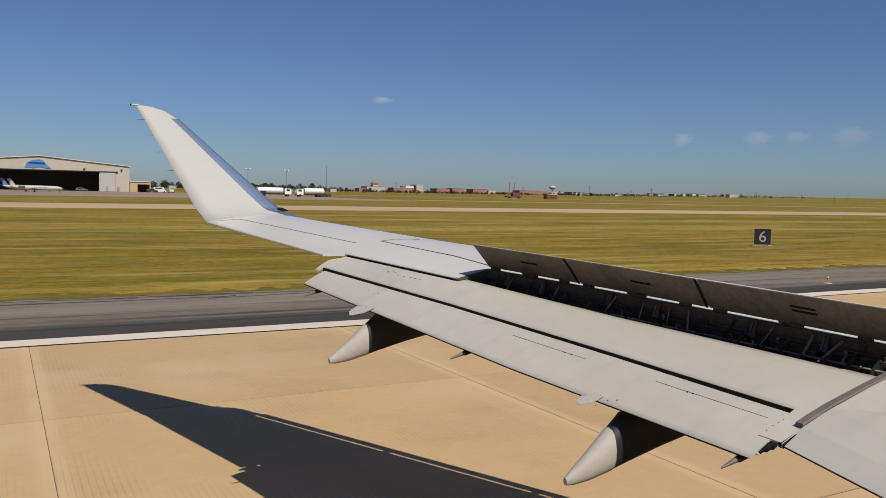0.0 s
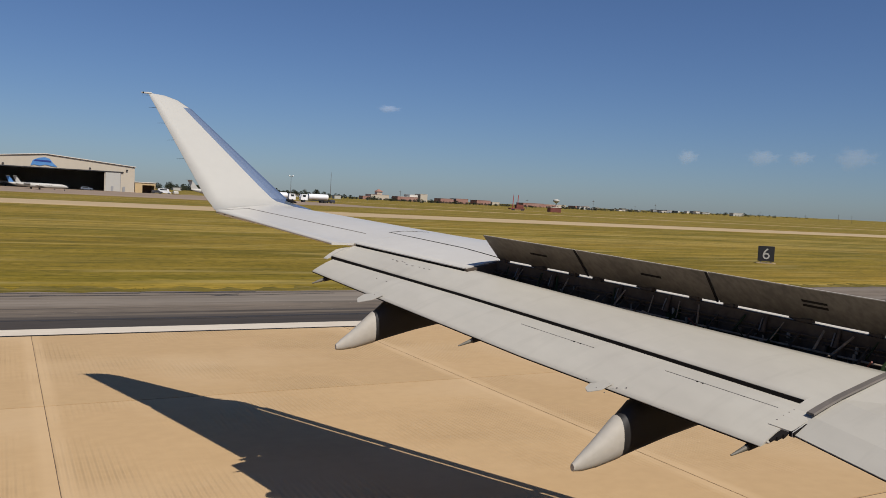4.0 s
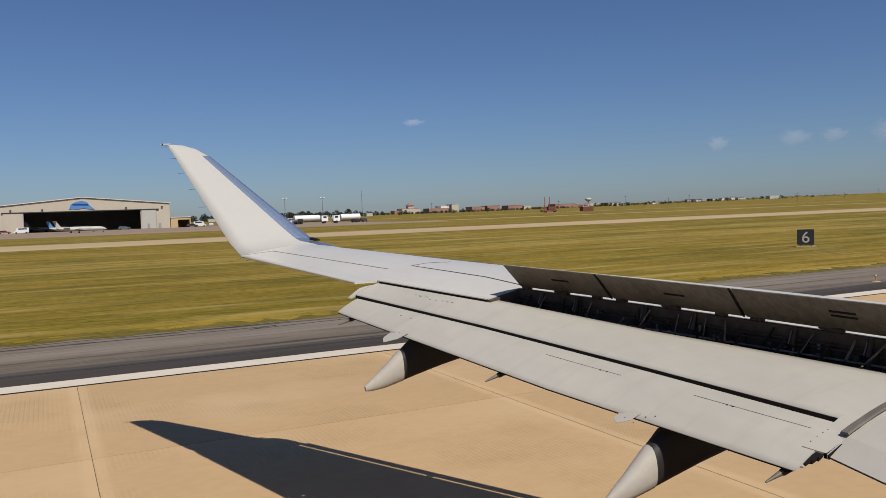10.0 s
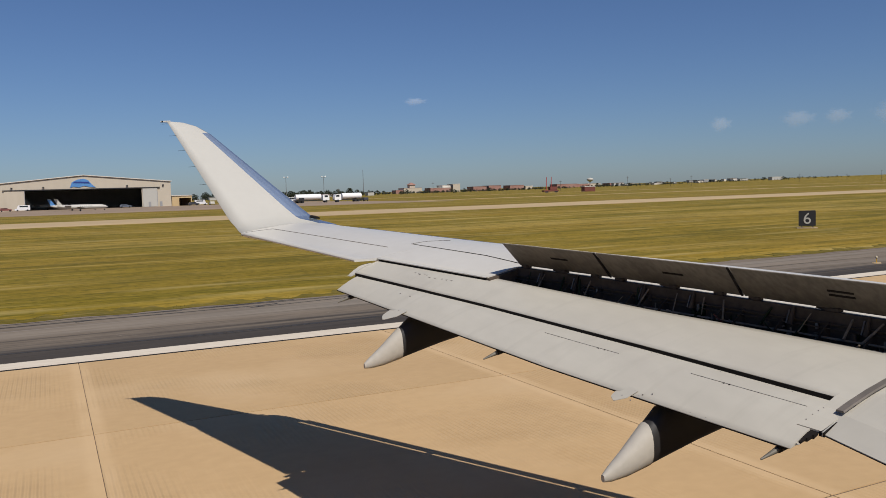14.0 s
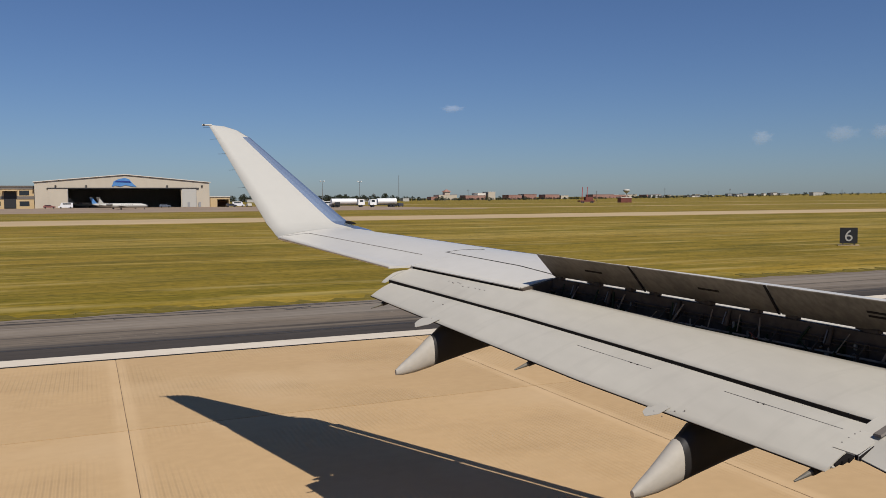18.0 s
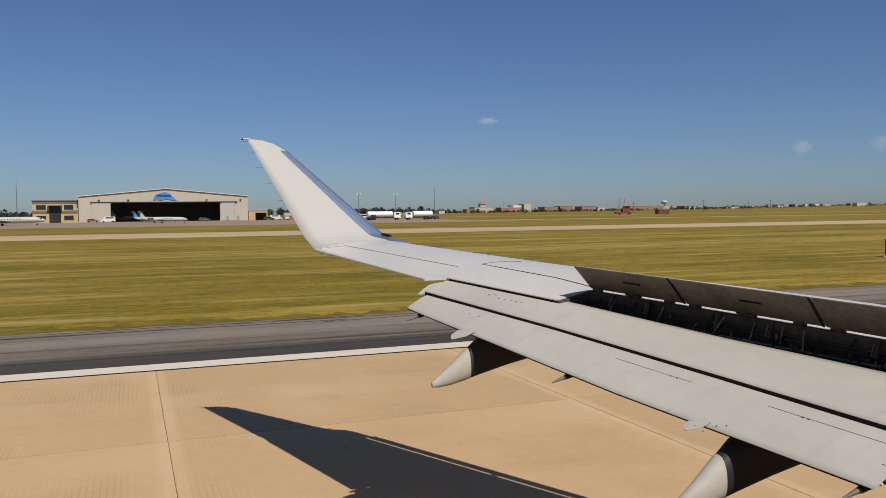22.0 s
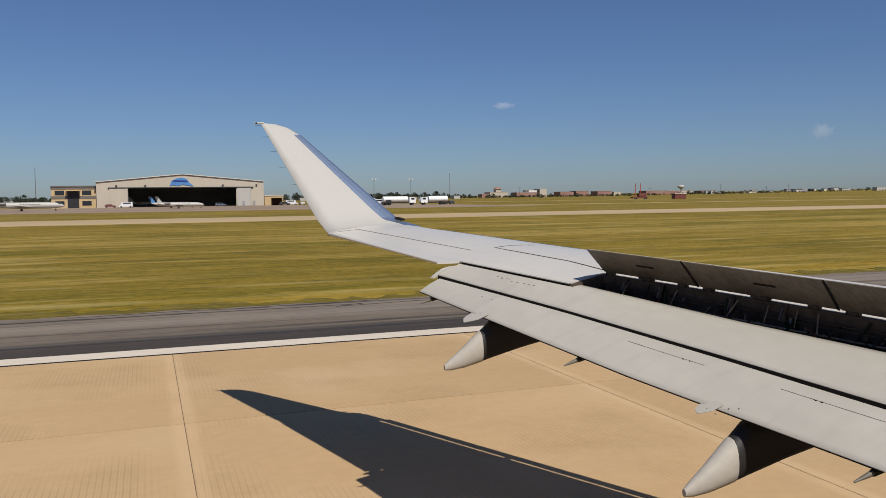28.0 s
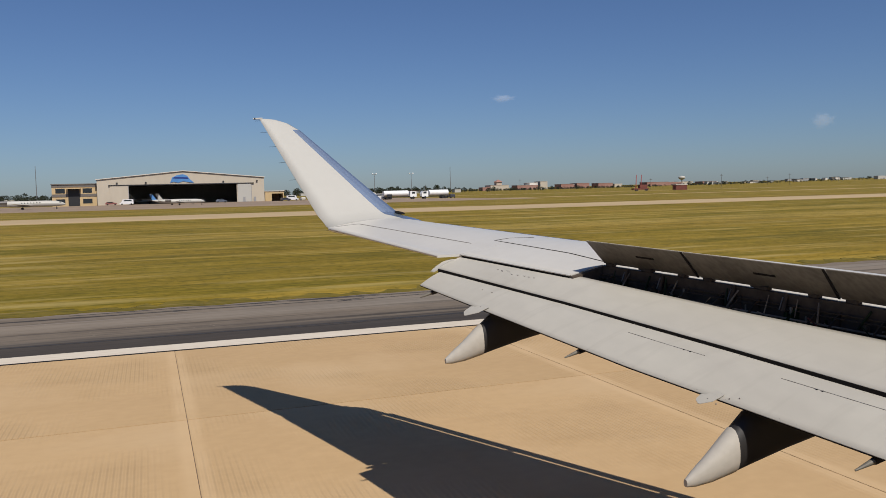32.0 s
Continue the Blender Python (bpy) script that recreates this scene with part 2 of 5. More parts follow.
streaked(M_GRASS, (0.072, 0.064, 0.008), (0.5, 1.4, 1), 0.54, 0.72, 0.65, 31.0, 7)
for m in (M_GRASS, M_ASPH, M_CONC, M_SEAL_SHADE, M_DARK, M_BAYMETAL, M_PRIMER):
    m.node_tree.nodes["Principled BSDF"].inputs["Specular IOR Level"].default_value = 0.12
streaked(M_GRASS, (0.308, 0.215, 0.050), (0.8, 1.6, 1), 0.55, 0.75, 0.5, 14.0, 8)
streaked(M_GRASS, (0.051, 0.046, 0.007), (2.4, 4.2, 1), 0.54, 0.70, 0.6, 41.0, 5)
streaked(M_GRASS, (0.042, 0.042, 0.006), (0.22, 2.6, 1), 0.56, 0.70, 0.6, 53.0, 6)
streaked(M_GRASS, (0.340, 0.262, 0.085), (0.05, 1.1, 1), 0.60, 0.70, 0.55, 67.0, 5)
streaked(M_GRASS, (0.340, 0.265, 0.100), (0.07, 0.55, 1), 0.55, 0.66, 0.5, 91.0, 6)
streaked(M_GRASS, (0.062, 0.056, 0.008), (0.06, 0.45, 1), 0.54, 0.66, 0.38, 97.0, 6)
M_BLADE = mat("grass_blade", (0.105, 0.088, 0.014), 0.9, 0, (0.17, 0.135, 0.03), (1, 1, 1), 0.4, 4, 1.0)
M_STRAW = mat("dry_verge", (0.165, 0.124, 0.022), 0.95, 0, (0.105, 0.084, 0.014), (0.6, 1, 1), 0.5, 5, 1.0, 0.4)
streaked(M_STRAW, (0.240, 0.178, 0.060), (0.25, 1.6, 1), 0.54, 0.68, 0.6, 8.0, 7)
streaked(M_STRAW, (0.045, 0.040, 0.008), (1.0, 3.2, 1), 0.54, 0.68, 0.6, 18.0, 6)
for m in (M_STRAW, M_BLADE):
    m.node_tree.nodes["Principled BSDF"].inputs["Specular IOR Level"].default_value = 0.1
M_LEAF = mat("tree_leaf", (0.018, 0.024, 0.011), 0.95, 0, (0.03, 0.037, 0.018), (1, 1, 1), 0.05, 0.4, 0.9)
M_TRUNK = mat("tree_bark", (0.08, 0.064, 0.048), 0.9)
M_TAN = banded(mat("tan_metal_siding", (0.496, 0.363, 0.191), 0.6, 0, (0.448, 0.324, 0.170), (1, 1, 0.2), 0.05, 0.6, 0.7), 1.2, "X", 0.2, 0.03)
M_ROOFW = mat("white_metal_roof", (0.592, 0.548, 0.481), 0.5, 0, (0.528, 0.486, 0.425), (1, 0.2, 1), 0.05, 0.5, 0.7)
M_SIDEG = banded(mat("grey_metal_siding", (0.272, 0.272, 0.272), 0.6, 0, (0.232, 0.232, 0.232), (1, 1, 0.2), 0.05, 0.6, 0.6), 1.2, "Y", 0.2, 0.03)
M_CREAM = mat("cream_metal_siding", (0.465, 0.408, 0.318), 0.6, 0, (0.415, 0.362, 0.282), (1, 1, 0.3), 0.06, 0.6, 0.6)
M_DOORB = mat("beige_hangar_door", (0.432, 0.340, 0.241), 0.65, 0, (0.384, 0.301, 0.212), (1, 1, 0.3), 0.05, 0.5, 0.7, 0, 0.03)
M_BLUE = mat("blue_siding", (0.024, 0.068, 0.176), 0.55, 0, (0.02, 0.056, 0.144), (1, 1, 0.3), 0.1, 0.8, 0.6)
M_SIGNB = mat("sign_blue", (0.012, 0.036, 0.2), 0.5)
M_BLUEBASE = mat("blue_grey_base", (0.104, 0.16, 0.216), 0.6, 0, (0.08, 0.128, 0.176))
M_CREST = mat("crest_blue", (0.05, 0.17, 0.42), 0.5, 0, (0.10, 0.26, 0.50), (1, 1, 1), 0.4, 2, 0.7)
M_BLACK = mat("black_trim", (0.016, 0.016, 0.018), 0.6)
M_GLASS = mat("dark_window", (0.02, 0.025, 0.03), 0.15)
M_RED = mat("red_paint", (0.36, 0.048, 0.04), 0.5)
M_RUST = mat("rust_red_paint", (0.16, 0.045, 0.03), 0.7, 0, (0.10, 0.03, 0.022), (1, 1, 1), 0.4, 3, 0.8)
M_ORANGE = mat("orange_paint", (0.48, 0.112, 0.04), 0.6, 0, (0.4, 0.088, 0.032))
M_TANK = mat("tank_cream", (0.48, 0.384, 0.24), 0.6, 0, (0.4, 0.32, 0.2), (1, 1, 0.2), 0.3, 2, 0.7)
M_BRICK = mat("red_brick_far", (0.26, 0.125, 0.095), 0.8, 0, (0.31, 0.195, 0.155), (1, 1, 1), 0.05, 0.3, 0.8)
M_POLE = mat("galvanised_pole", (0.2, 0.192, 0.184), 0.5, 0.4)
M_LAMP = mat("white_lamp_head", (0.82, 0.82, 0.8), 0.3)
M_LENS = mat("pale_lens", (0.50, 0.42, 0.28), 0.25, 0, (0.42, 0.35, 0.22))
M_YEL = mat("yellow_sign_paint", (0.56, 0.32, 0.024), 0.5)
M_YELDULL = mat("faded_yellow_paint", (0.336, 0.24, 0.08), 0.6, 0, (0.24, 0.176, 0.072))
M_TYRE = mat("tyre_rubber", (0.016, 0.016, 0.016), 0.8)
M_CARS = [mat("car_paint", c, 0.3) for c in ((0.7, 0.7, 0.7), (0.05, 0.05, 0.06), (0.22, 0.08, 0.07), (0.12, 0.14, 0.18), (0.5, 0.47, 0.40))]
M_CLOUD = mat("cloud_white", (0.86, 0.88, 0.92), 1.0)
cn = M_CLOUD.node_tree
thin, veil = cn.nodes.new("ShaderNodeMixShader"), cn.nodes.new("ShaderNodeBsdfTransparent")
puff, wisp, soft_edge = cn.nodes.new("ShaderNodeTexCoord"), cn.nodes.new("ShaderNodeTexNoise"), cn.nodes.new("ShaderNodeMapRange")
round_off, both = cn.nodes.new("ShaderNodeTexGradient"), cn.nodes.new("ShaderNodeMath")
round_off.gradient_type = "SPHERICAL"
both.operation = "MULTIPLY_ADD"
both.inputs[1].default_value = 0.9
wisp.inputs["Scale"].default_value, wisp.inputs["Detail"].default_value = 2.2, 6
soft_edge.interpolation_type = "SMOOTHSTEP"
soft_edge.inputs["From Min"].default_value, soft_edge.inputs["From Max"].default_value, soft_edge.inputs["To Max"].default_value = 0.55, 1.25, 0.2
cn.links.new(puff.outputs["Object"], round_off.inputs["Vector"])
cn.links.new(puff.outputs["Object"], wisp.inputs["Vector"])
cn.links.new(round_off.outputs["Fac"], both.inputs[0])
cn.links.new(wisp.outputs["Fac"], both.inputs[2])
cn.links.new(both.outputs[0], soft_edge.inputs["Value"])
cn.links.new(soft_edge.outputs[0], thin.inputs[0])
cn.links.new(veil.outputs[0], thin.inputs[1])
cn.links.new(cn.nodes["Principled BSDF"].outputs[0], thin.inputs[2])
cn.links.new(thin.outputs[0], cn.nodes["Material Output"].inputs[0])


# ---- building blocks ----
def part(name, bm, material, parent=None, label=""):
    me = bpy.data.meshes.new(name)
    bm.normal_update()
    bm.to_mesh(me)
    bm.free()
    me.materials.append(material)
    ob = new(name, me)
    if parent:
        ob.parent = parent
    if label:
        ob["label"] = label
    return ob


def thing(name, x, y, z, label, category, group="", kind="", rz=0):
    e = new(name)
    e.matrix_basis = pose(x, y, z, 0, 0, rz)
    return tagged(e, label, category, group, kind)


def box(x0, x1, y0, y1, z0, z1, bm=None, bevel=0.0):
    own = bmesh.new()
    vs = [own.verts.new((x, y, z)) for z in (z0, z1) for x, y in ((x0, y0), (x1, y0), (x1, y1), (x0, y1))]
    for f in ((3, 2, 1, 0), (4, 5, 6, 7), (0, 1, 5, 4), (1, 2, 6, 5), (2, 3, 7, 6), (3, 0, 4, 7)):
        own.faces.new([vs[i] for i in f])
    if bevel:
        bmesh.ops.bevel(own, geom=own.edges[:], offset=bevel, segments=2, affect="EDGES")
    if bm is None:
        return own
    me = bpy.data.meshes.new("tmp")
    own.to_mesh(me)
    own.free()
    bm.from_mesh(me)
    bpy.data.meshes.remove(me)
    return bm


def loft(rings, caps=True, closed=True, smooth=True, bm=None):
    bm = bm or bmesh.new()
    vr = [[bm.verts.new(p) for p in r] for r in rings]
    n = len(vr[0])
    for a, b in zip(vr, vr[1:]):
        for i in range(n if closed else n - 1):
            f = bm.faces.new((a[i], a[(i + 1) % n], b[(i + 1) % n], b[i]))
            f.smooth = smooth
    if caps and closed:
        for r in (rings[0], rings[-1]):
            bm.faces.new([bm.verts.new(p) for p in r])
    bmesh.ops.recalc_face_normals(bm, faces=bm.faces[:])
    return bm


def tube(a, b, r0, r1=None, n=8, bm=None):
    a, b = Vector(a), Vector(b)
    r1 = r0 if r1 is None else r1
    q = (b - a).to_track_quat("Z", "Y")
    rings = [[p + q @ Vector((r * math.cos(2 * math.pi * k / n), r * math.sin(2 * math.pi * k / n), 0)) for k in range(n)] for p, r in ((a, r0), (b, r1))]
    return loft(rings, smooth=True, bm=bm)


def lerp(x, table):
    return float(np.interp(x, [a for a, _ in table], [b for _, b in table]))


def gz(x, y):
    """Height of the ground."""
    base = lerp(y, [(-600, -1.0), (-40, -0.3), (-31.5, -0.13), (-30.8, -0.4), (30.8, -0.4), (31.3, -0.11), (45, 0.02), (60, 0.22), (90, 0.72), (112, 1.1), (146, 1.3), (170, 1.35), (260, 1.6), (360, 2.1), (480, 2.1), (900, 4.2), (1300, 6.5), (4600, 14)])
    hill = min(max((x - 550) / 1300, 0), 1) * min(max((y - 420) / 800, 0), 1)
    return base + 10 * hill * hill * (3 - 2 * hill)


# ---- ground ----
bm = bmesh.new()
gx = [-3500, -1500, -1000, -700, -300, -100, 0, 100, 200, 350, 550, 700, 850, 1000, 1200, 1500, 1850, 2300, 3200, 4200]
gy = [-600, -200, -60, -40, -31.5, -30.8, 0, 30.8, 31.3, 38, 45, 60, 90, 112, 146, 170, 215, 260, 310, 360, 420, 480, 520, 650, 800, 900, 1000, 1150, 1300, 1600, 2200, 3200, 4600]
grid = [[bm.verts.new((x, y, gz(x, y))) for x in gx] for y in gy]
for r0, r1 in zip(grid, grid[1:]):
    for i in range(len(gx) - 1):
        bm.faces.new((r0[i], r0[i + 1], r1[i + 1], r1[i])).smooth = True
tagged(part("ground", bm, M_GRASS), "wide mown airfield grass, olive green with straw streaks", "grass", kind="structure")


def strip(name, x0, x1, y0, y1, lift, material, label, category, parent=None, steps=1, zfun=None):
    """A flat paved strip, a few centimetres thick, that follows the ground."""
    xs = [x0 + (x1 - x0) * k / steps for k in range(steps + 1)]
    f = zfun or (lambda x, y: gz(x, y))
    rings = []
    for x in xs:
        rings.append([(x, y0, f(x, y0) + lift), (x, y1, f(x, y1) + lift), (x, y1, f(x, y1) - 0.3), (x, y0, f(x, y0) - 0.3)])
    ob = part(name, loft(rings, smooth=False), material, parent)
    return tagged(ob, label, category, kind="structure") if not parent else ob


level = lambda x, y: -0.09 - 0.0045 * max(abs(y) - 22.86, 0)
runway = thing("runway", 0, 0, 0, "tan grooved concrete runway in square slabs with a white edge line", "runway", kind="structure")
part("base", box(-900, 1600, -22.8, 22.8, -0.35, -0.012), M_JOINT, runway)
for side in (1, -1):
    sh = strip("shoulder", -900, 1600, min(22.88 * side, 31.2 * side), max(22.88 * side, 31.2 * side), 0.05, M_ASPH, "weathered grey asphalt runway shoulder with dark streaks and cracks", "asphalt", zfun=level)
part("edge_line", box(-900, 1600, 22.0, 22.84, -0.01, 0.004), M_LINE, runway, "white painted edge line")
part("edge_line_border", box(-900, 1600, 21.86, 21.998, -0.01, 0.003), M_SEAL_SHADE, runway, "thin black border of the edge line")
part("edge_line", box(-900, 1600, -22.70, -21.72, -0.01, 0.004), M_LINE, runway, "white painted edge line")
rng = random.Random(4)
rings = []
for k in range(121):
    x = -160 + k * 4
    a = 24.55 + 0.06 * math.sin(k * 0.9) + rng.uniform(-0.03, 0.03)
    rings.append([(x, a, level(0, a) + 0.0575), (x, a + 0.10, level(0, a) + 0.0575), (x, a + 0.1, -0.09), (x, a, -0.09)])
tagged(part("paving_joint", loft(rings, smooth=False), M_CRACK), "black paving joint along the asphalt shoulder", "joint", kind="structure")
# sealed cracks that run along the shoulder
for k in range(9):
    x, y, n = rng.uniform(-30, 45), rng.uniform(24.2, 30.6), rng.randint(6, 14)
    pts = [(x + i * rng.uniform(0.8, 1.4), y + 0.12 * math.sin(i * 1.3 + k) + 0.03 * i * rng.uniform(-1, 1)) for i in range(n)]
    rings = []
    for px, py in pts:
        z = level(px, py) + 0.0575
        rings.append([(px, py - 0.03, z), (px, py + 0.03, z), (px, py + 0.03, z - 0.02), (px, py - 0.03, z - 0.02)])
    tagged(part("crack", loft(rings, smooth=False), M_CRACK), "black sealed crack in the asphalt shoulder", "crack", "cracks in the shoulder")

# ---- far pavement ----
strip("taxiway", -3300, 4000, 112, 135, 0.06, M_APRON, "pale concrete parallel taxiway across the grass", "taxiway", steps=60)
strip("apron", -800, 112, 222, 372, 0.06, M_HARD, "brownish concrete hangar apron", "apron", steps=30)
strip("service_road", 112, 700, 250, 256, 0.06, M_APRON, "narrow pale service road beyond the taxiway", "road", steps=20)
strip("far_road", -3300, 1500, 470, 478, 0.08, M_APRON, "pale far road across the grass", "road", steps=30)


def paint_z(x, y):
    """Height at which paint lies on the pavement."""
    if y < 22.86:
        return 0.006
    return level(x, y) + 0.064 if y < 31.2 else gz(x, y) + 0.095


def ribbon(name, pts, width, material, parent, label="", side=0.0, lift=0.0):
    """A painted band along plan points, shifted sideways by side."""
    rings = []
    for k, (x, y) in enumerate(pts):
        a, b = Vector(pts[max(k - 1, 0)]), Vector(pts[min(k + 1, len(pts) - 1)])
        d = (b - a).normalized()
        n = Vector((-d.y, d.x))
        p, q = Vector((x, y)) + n * (side - width / 2), Vector((x, y)) + n * (side + width / 2)
        zp, zq = paint_z(*p) + lift, paint_z(*q) + lift
        rings.append([(p.x, p.y, zp), (q.x, q.y, zq), (q.x, q.y, zq - 0.02), (p.x, p.y, zp - 0.02)])
    return part(name, loft(rings, smooth=False), material, parent, label)


def centre_line(pts, parent):
    ribbon("yellow_line", pts, 0.32, M_YELLOW, parent, "yellow painted guide line", 0, 0.004)
    for s in (-0.26, 0.26):
        ribbon("black_border", pts, 0.2, M_CRACK, parent, "black border of the guide line", s, 0.002)


def exit_taxiway(xc):
    """A paved exit square to the runway, flared at both ends, with its guide lines."""
    e = thing("exit_taxiway", 0, 0, 0, "dark asphalt exit taxiway with yellow guide lines", "taxiway", kind="structure")
    rings = []
    for k in range(33):
        y = 31.15 + (112.2 - 31.15) * k / 32
        w = 15.0
        for edge in (31.15, 112.2):
            h = abs(y - edge)
            if h < 34:
                w += 34 - math.sqrt(34 ** 2 - (34 - h) ** 2)
        rings.append([(xc - w, y, gz(xc, y) + 0.08), (xc + w, y, gz(xc, y) + 0.08), (xc + w, y, gz(xc, y) - 0.2), (xc - w, y, gz(xc, y) - 0.2)])
    part("paving", loft(rings, smooth=False), M_ASPH, e)
    turn = [(xc - 60 + 60 * math.cos(a), 62 + 60 * math.sin(a)) for a in [radians(-90 + 4.5 * k) for k in range(21)]]
    centre_line(turn + [(xc, 62 + 5 * k) for k in range(1, 14)], e)
    centre_line([(xc, 24 + 4 * k) for k in range(10)], e)
    for k in range(4):
        part("hold_bar", box(xc - 12, xc + 12, 84 + 0.6 * k, 84.3 + 0.6 * k, gz(xc, 84) + 0.05, gz(xc, 84) + 0.092), M_YELLOW, e, "yellow holding bar")
    part("red_panel", box(xc - 9, xc - 4, 88, 90.5, gz(xc, 89) + 0.05, gz(xc, 89) + 0.094), M_RED, e, "red painted runway panel")
    part("red_panel", box(xc + 4, xc + 9, 88, 90.5, gz(xc, 89) + 0.05, gz(xc, 89) + 0.094), M_RED, e, "red painted runway panel")
    return e


exit_taxiway(-98)
exit_taxiway(447)

# touchdown bars, aiming point and flush lights of the runway behind
for x0, length, ys in ((-680, 46, ((12.0, 19.0),)), (-372, 23, ((16.3, 18.1), (13.2, 15.0))), (-220, 23, ((13.2, 15.0),)), (-66, 23, ((13.2, 15.0),))):
    for ya, yb in ys:
        part("bar_border", box(x0 - 0.25, x0 + length + 0.25, ya - 0.25, yb + 0.25, -0.01, 0.004), M_SEAL_SHADE, runway)
        part("touchdown_bar", box(x0, x0 + length, ya, yb, -0.01, 0.007), M_LINE, runway, "white painted runway bar")
for x, y in ((-455, 13.4), (-453.6, 11.0), (-104, 13.6), (-102.5, 11.2)):
    lamp = thing("flush_light", x, y, 0.0, "dark round flush runway light in the concrete", "light", "flush runway lights")
    part("ring", tube((0, 0, -0.02), (0, 0, 0.008), 0.36, 0.34, 20), M_STRIP, lamp)
    part("lens_cap", tube((0, 0, -0.02), (0, 0, 0.016), 0.2, 0.17, 16), M_CRACK, lamp)

# ---- the airliner ----
TE_T = [(1.3, 6.55), (4.7, 5.17), (5.96, 4.65), (7.0, 4.21), (8.0, 3.785), (9.5, 3.22), (12.21, 2.275)]
H_T = [(1.3, 0.30), (4.4, 0.205), (5.5, 0.207), (6.6, 0.197), (7.5, 0.182), (9.6, 0.125), (12.21, 0.10)]
TIP_T = [(9.42, 2.985), (12.21, 2.30)]  # trailing edge outboard of the flap
HINGE = 0.36      # how far the spoiler hinge lies ahead of the trailing edge
SP_IN, SP_OUT = 4.66, 7.98


def te(y):
    return lerp(y, TE_T)


def le(y):
    return 3.98 + 0.46 * (11.74 - y)


def zt(y):
    return 3.07 + 0.093 * (y - 10.2)


def top(x, y):
    u = (x - te(y)) / (le(y) - te(y))
    h = lerp(y, H_T)
    if u < 0.6:
        return zt(y) + h * math.sin(math.pi / 2 * max(u, 0) / 0.6)
    v = min((u - 0.6) / 0.4, 1)
    return zt(y) + h * math.sqrt(max(1 - v * v, 0)) * 1.0 - 0.04 * v


def bottom(x, y):
    u = min(max((x - te(y)) / (le(y) - te(y)), 0), 1)
    return zt(y) - 0.025 - (0.10 + 0.2 * lerp(y, H_T)) * math.sin(math.pi * u) ** 0.7 - 0.015 * u


airliner = thing("airliner", 0, 0, 0, "light grey airliner with drooped flaps and raised spoilers on the runway", "airplane")


def nose(y):
    return le(y) - (0.16 if y < 11.75 else 0.0)


def section(y, start):
    """Closed ring of the fixed wing at span y; the upper skin starts that far ahead of the trailing edge."""
    x0, x1 = te(y), nose(y)
    us = [0, 0.06, 0.13, 0.2, 0.28, 0.36, 0.45, 0.54, 0.63, 0.72, 0.8, 0.87, 0.93, 0.97, 1.0]
    up = [(x0 + start + (x1 - x0 - start) * u, y, top(x0 + start + (x1 - x0 - start) * u, y)) for u in us]
    lo = [(x0 + start + (x1 - x0 - start) * u, y, bottom(x0 + start + (x1 - x0 - start) * u, y)) for u in us[::-1]]
    return up + lo


part("outer_wing", loft([section(y, 0) for y in (SP_OUT + 0.03, 8.6, 9.1, 9.47)]), M_WING, airliner)
part("aileron_bay", loft([section(y, lerp(y, TIP_T) - te(y)) for y in (9.474, 10.2, 11.0, 11.74, 11.76, 12.08)]), M_WING, airliner)
part("inner_wing", loft([section(y, HINGE) for y in (1.3, 3, 4.4, SP_IN, 5.3, 5.96, 6.6, 7.3, SP_OUT + 0.02)]), M_WING, airliner)
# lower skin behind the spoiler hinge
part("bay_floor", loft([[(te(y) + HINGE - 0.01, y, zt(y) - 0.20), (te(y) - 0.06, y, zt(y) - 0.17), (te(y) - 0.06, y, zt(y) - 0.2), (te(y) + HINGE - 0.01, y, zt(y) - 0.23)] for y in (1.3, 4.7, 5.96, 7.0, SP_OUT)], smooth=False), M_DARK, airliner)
# Raised to cover the skin's end face; its dark colour deepens the spoiler's shadow.
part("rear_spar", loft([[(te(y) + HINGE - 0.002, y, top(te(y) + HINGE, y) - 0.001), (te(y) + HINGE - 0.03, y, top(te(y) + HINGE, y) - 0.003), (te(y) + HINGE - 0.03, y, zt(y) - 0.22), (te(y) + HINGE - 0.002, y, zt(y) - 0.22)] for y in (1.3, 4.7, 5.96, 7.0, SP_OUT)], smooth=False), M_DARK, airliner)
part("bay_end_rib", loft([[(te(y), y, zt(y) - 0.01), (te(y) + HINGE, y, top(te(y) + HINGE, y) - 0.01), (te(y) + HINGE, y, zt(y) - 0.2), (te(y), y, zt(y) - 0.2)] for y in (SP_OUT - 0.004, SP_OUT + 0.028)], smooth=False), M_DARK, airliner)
slat_ys = (1.6, 4, 6.5, 9, 10.6, 11.72)
rings = []
for y in slat_ys:
    x, z = le(y), zt(y)
    h = lerp(y, H_T)
    rings.append([(x - 0.13, y, z + 0.45 * h), (x - 0.03, y, z + 0.30 * h), (x + 0.05, y, z - 0.02), (x + 0.06, y, z - 0.09), (x + 0.01, y, z - 0.14), (x - 0.02, y, z - 0.06), (x - 0.07, y, z + 0.12 * h)])
part("slat", loft(rings), M_METAL, airliner, "polished metal leading-edge slat")
for y in (3.0, 5.2, 7.2, 9.3):
    part("slat_track", box(le(y) - 0.3, le(y), y - 0.03, y + 0.03, zt(y) - 0.1, zt(y) - 0.03), M_BAYMETAL, airliner)


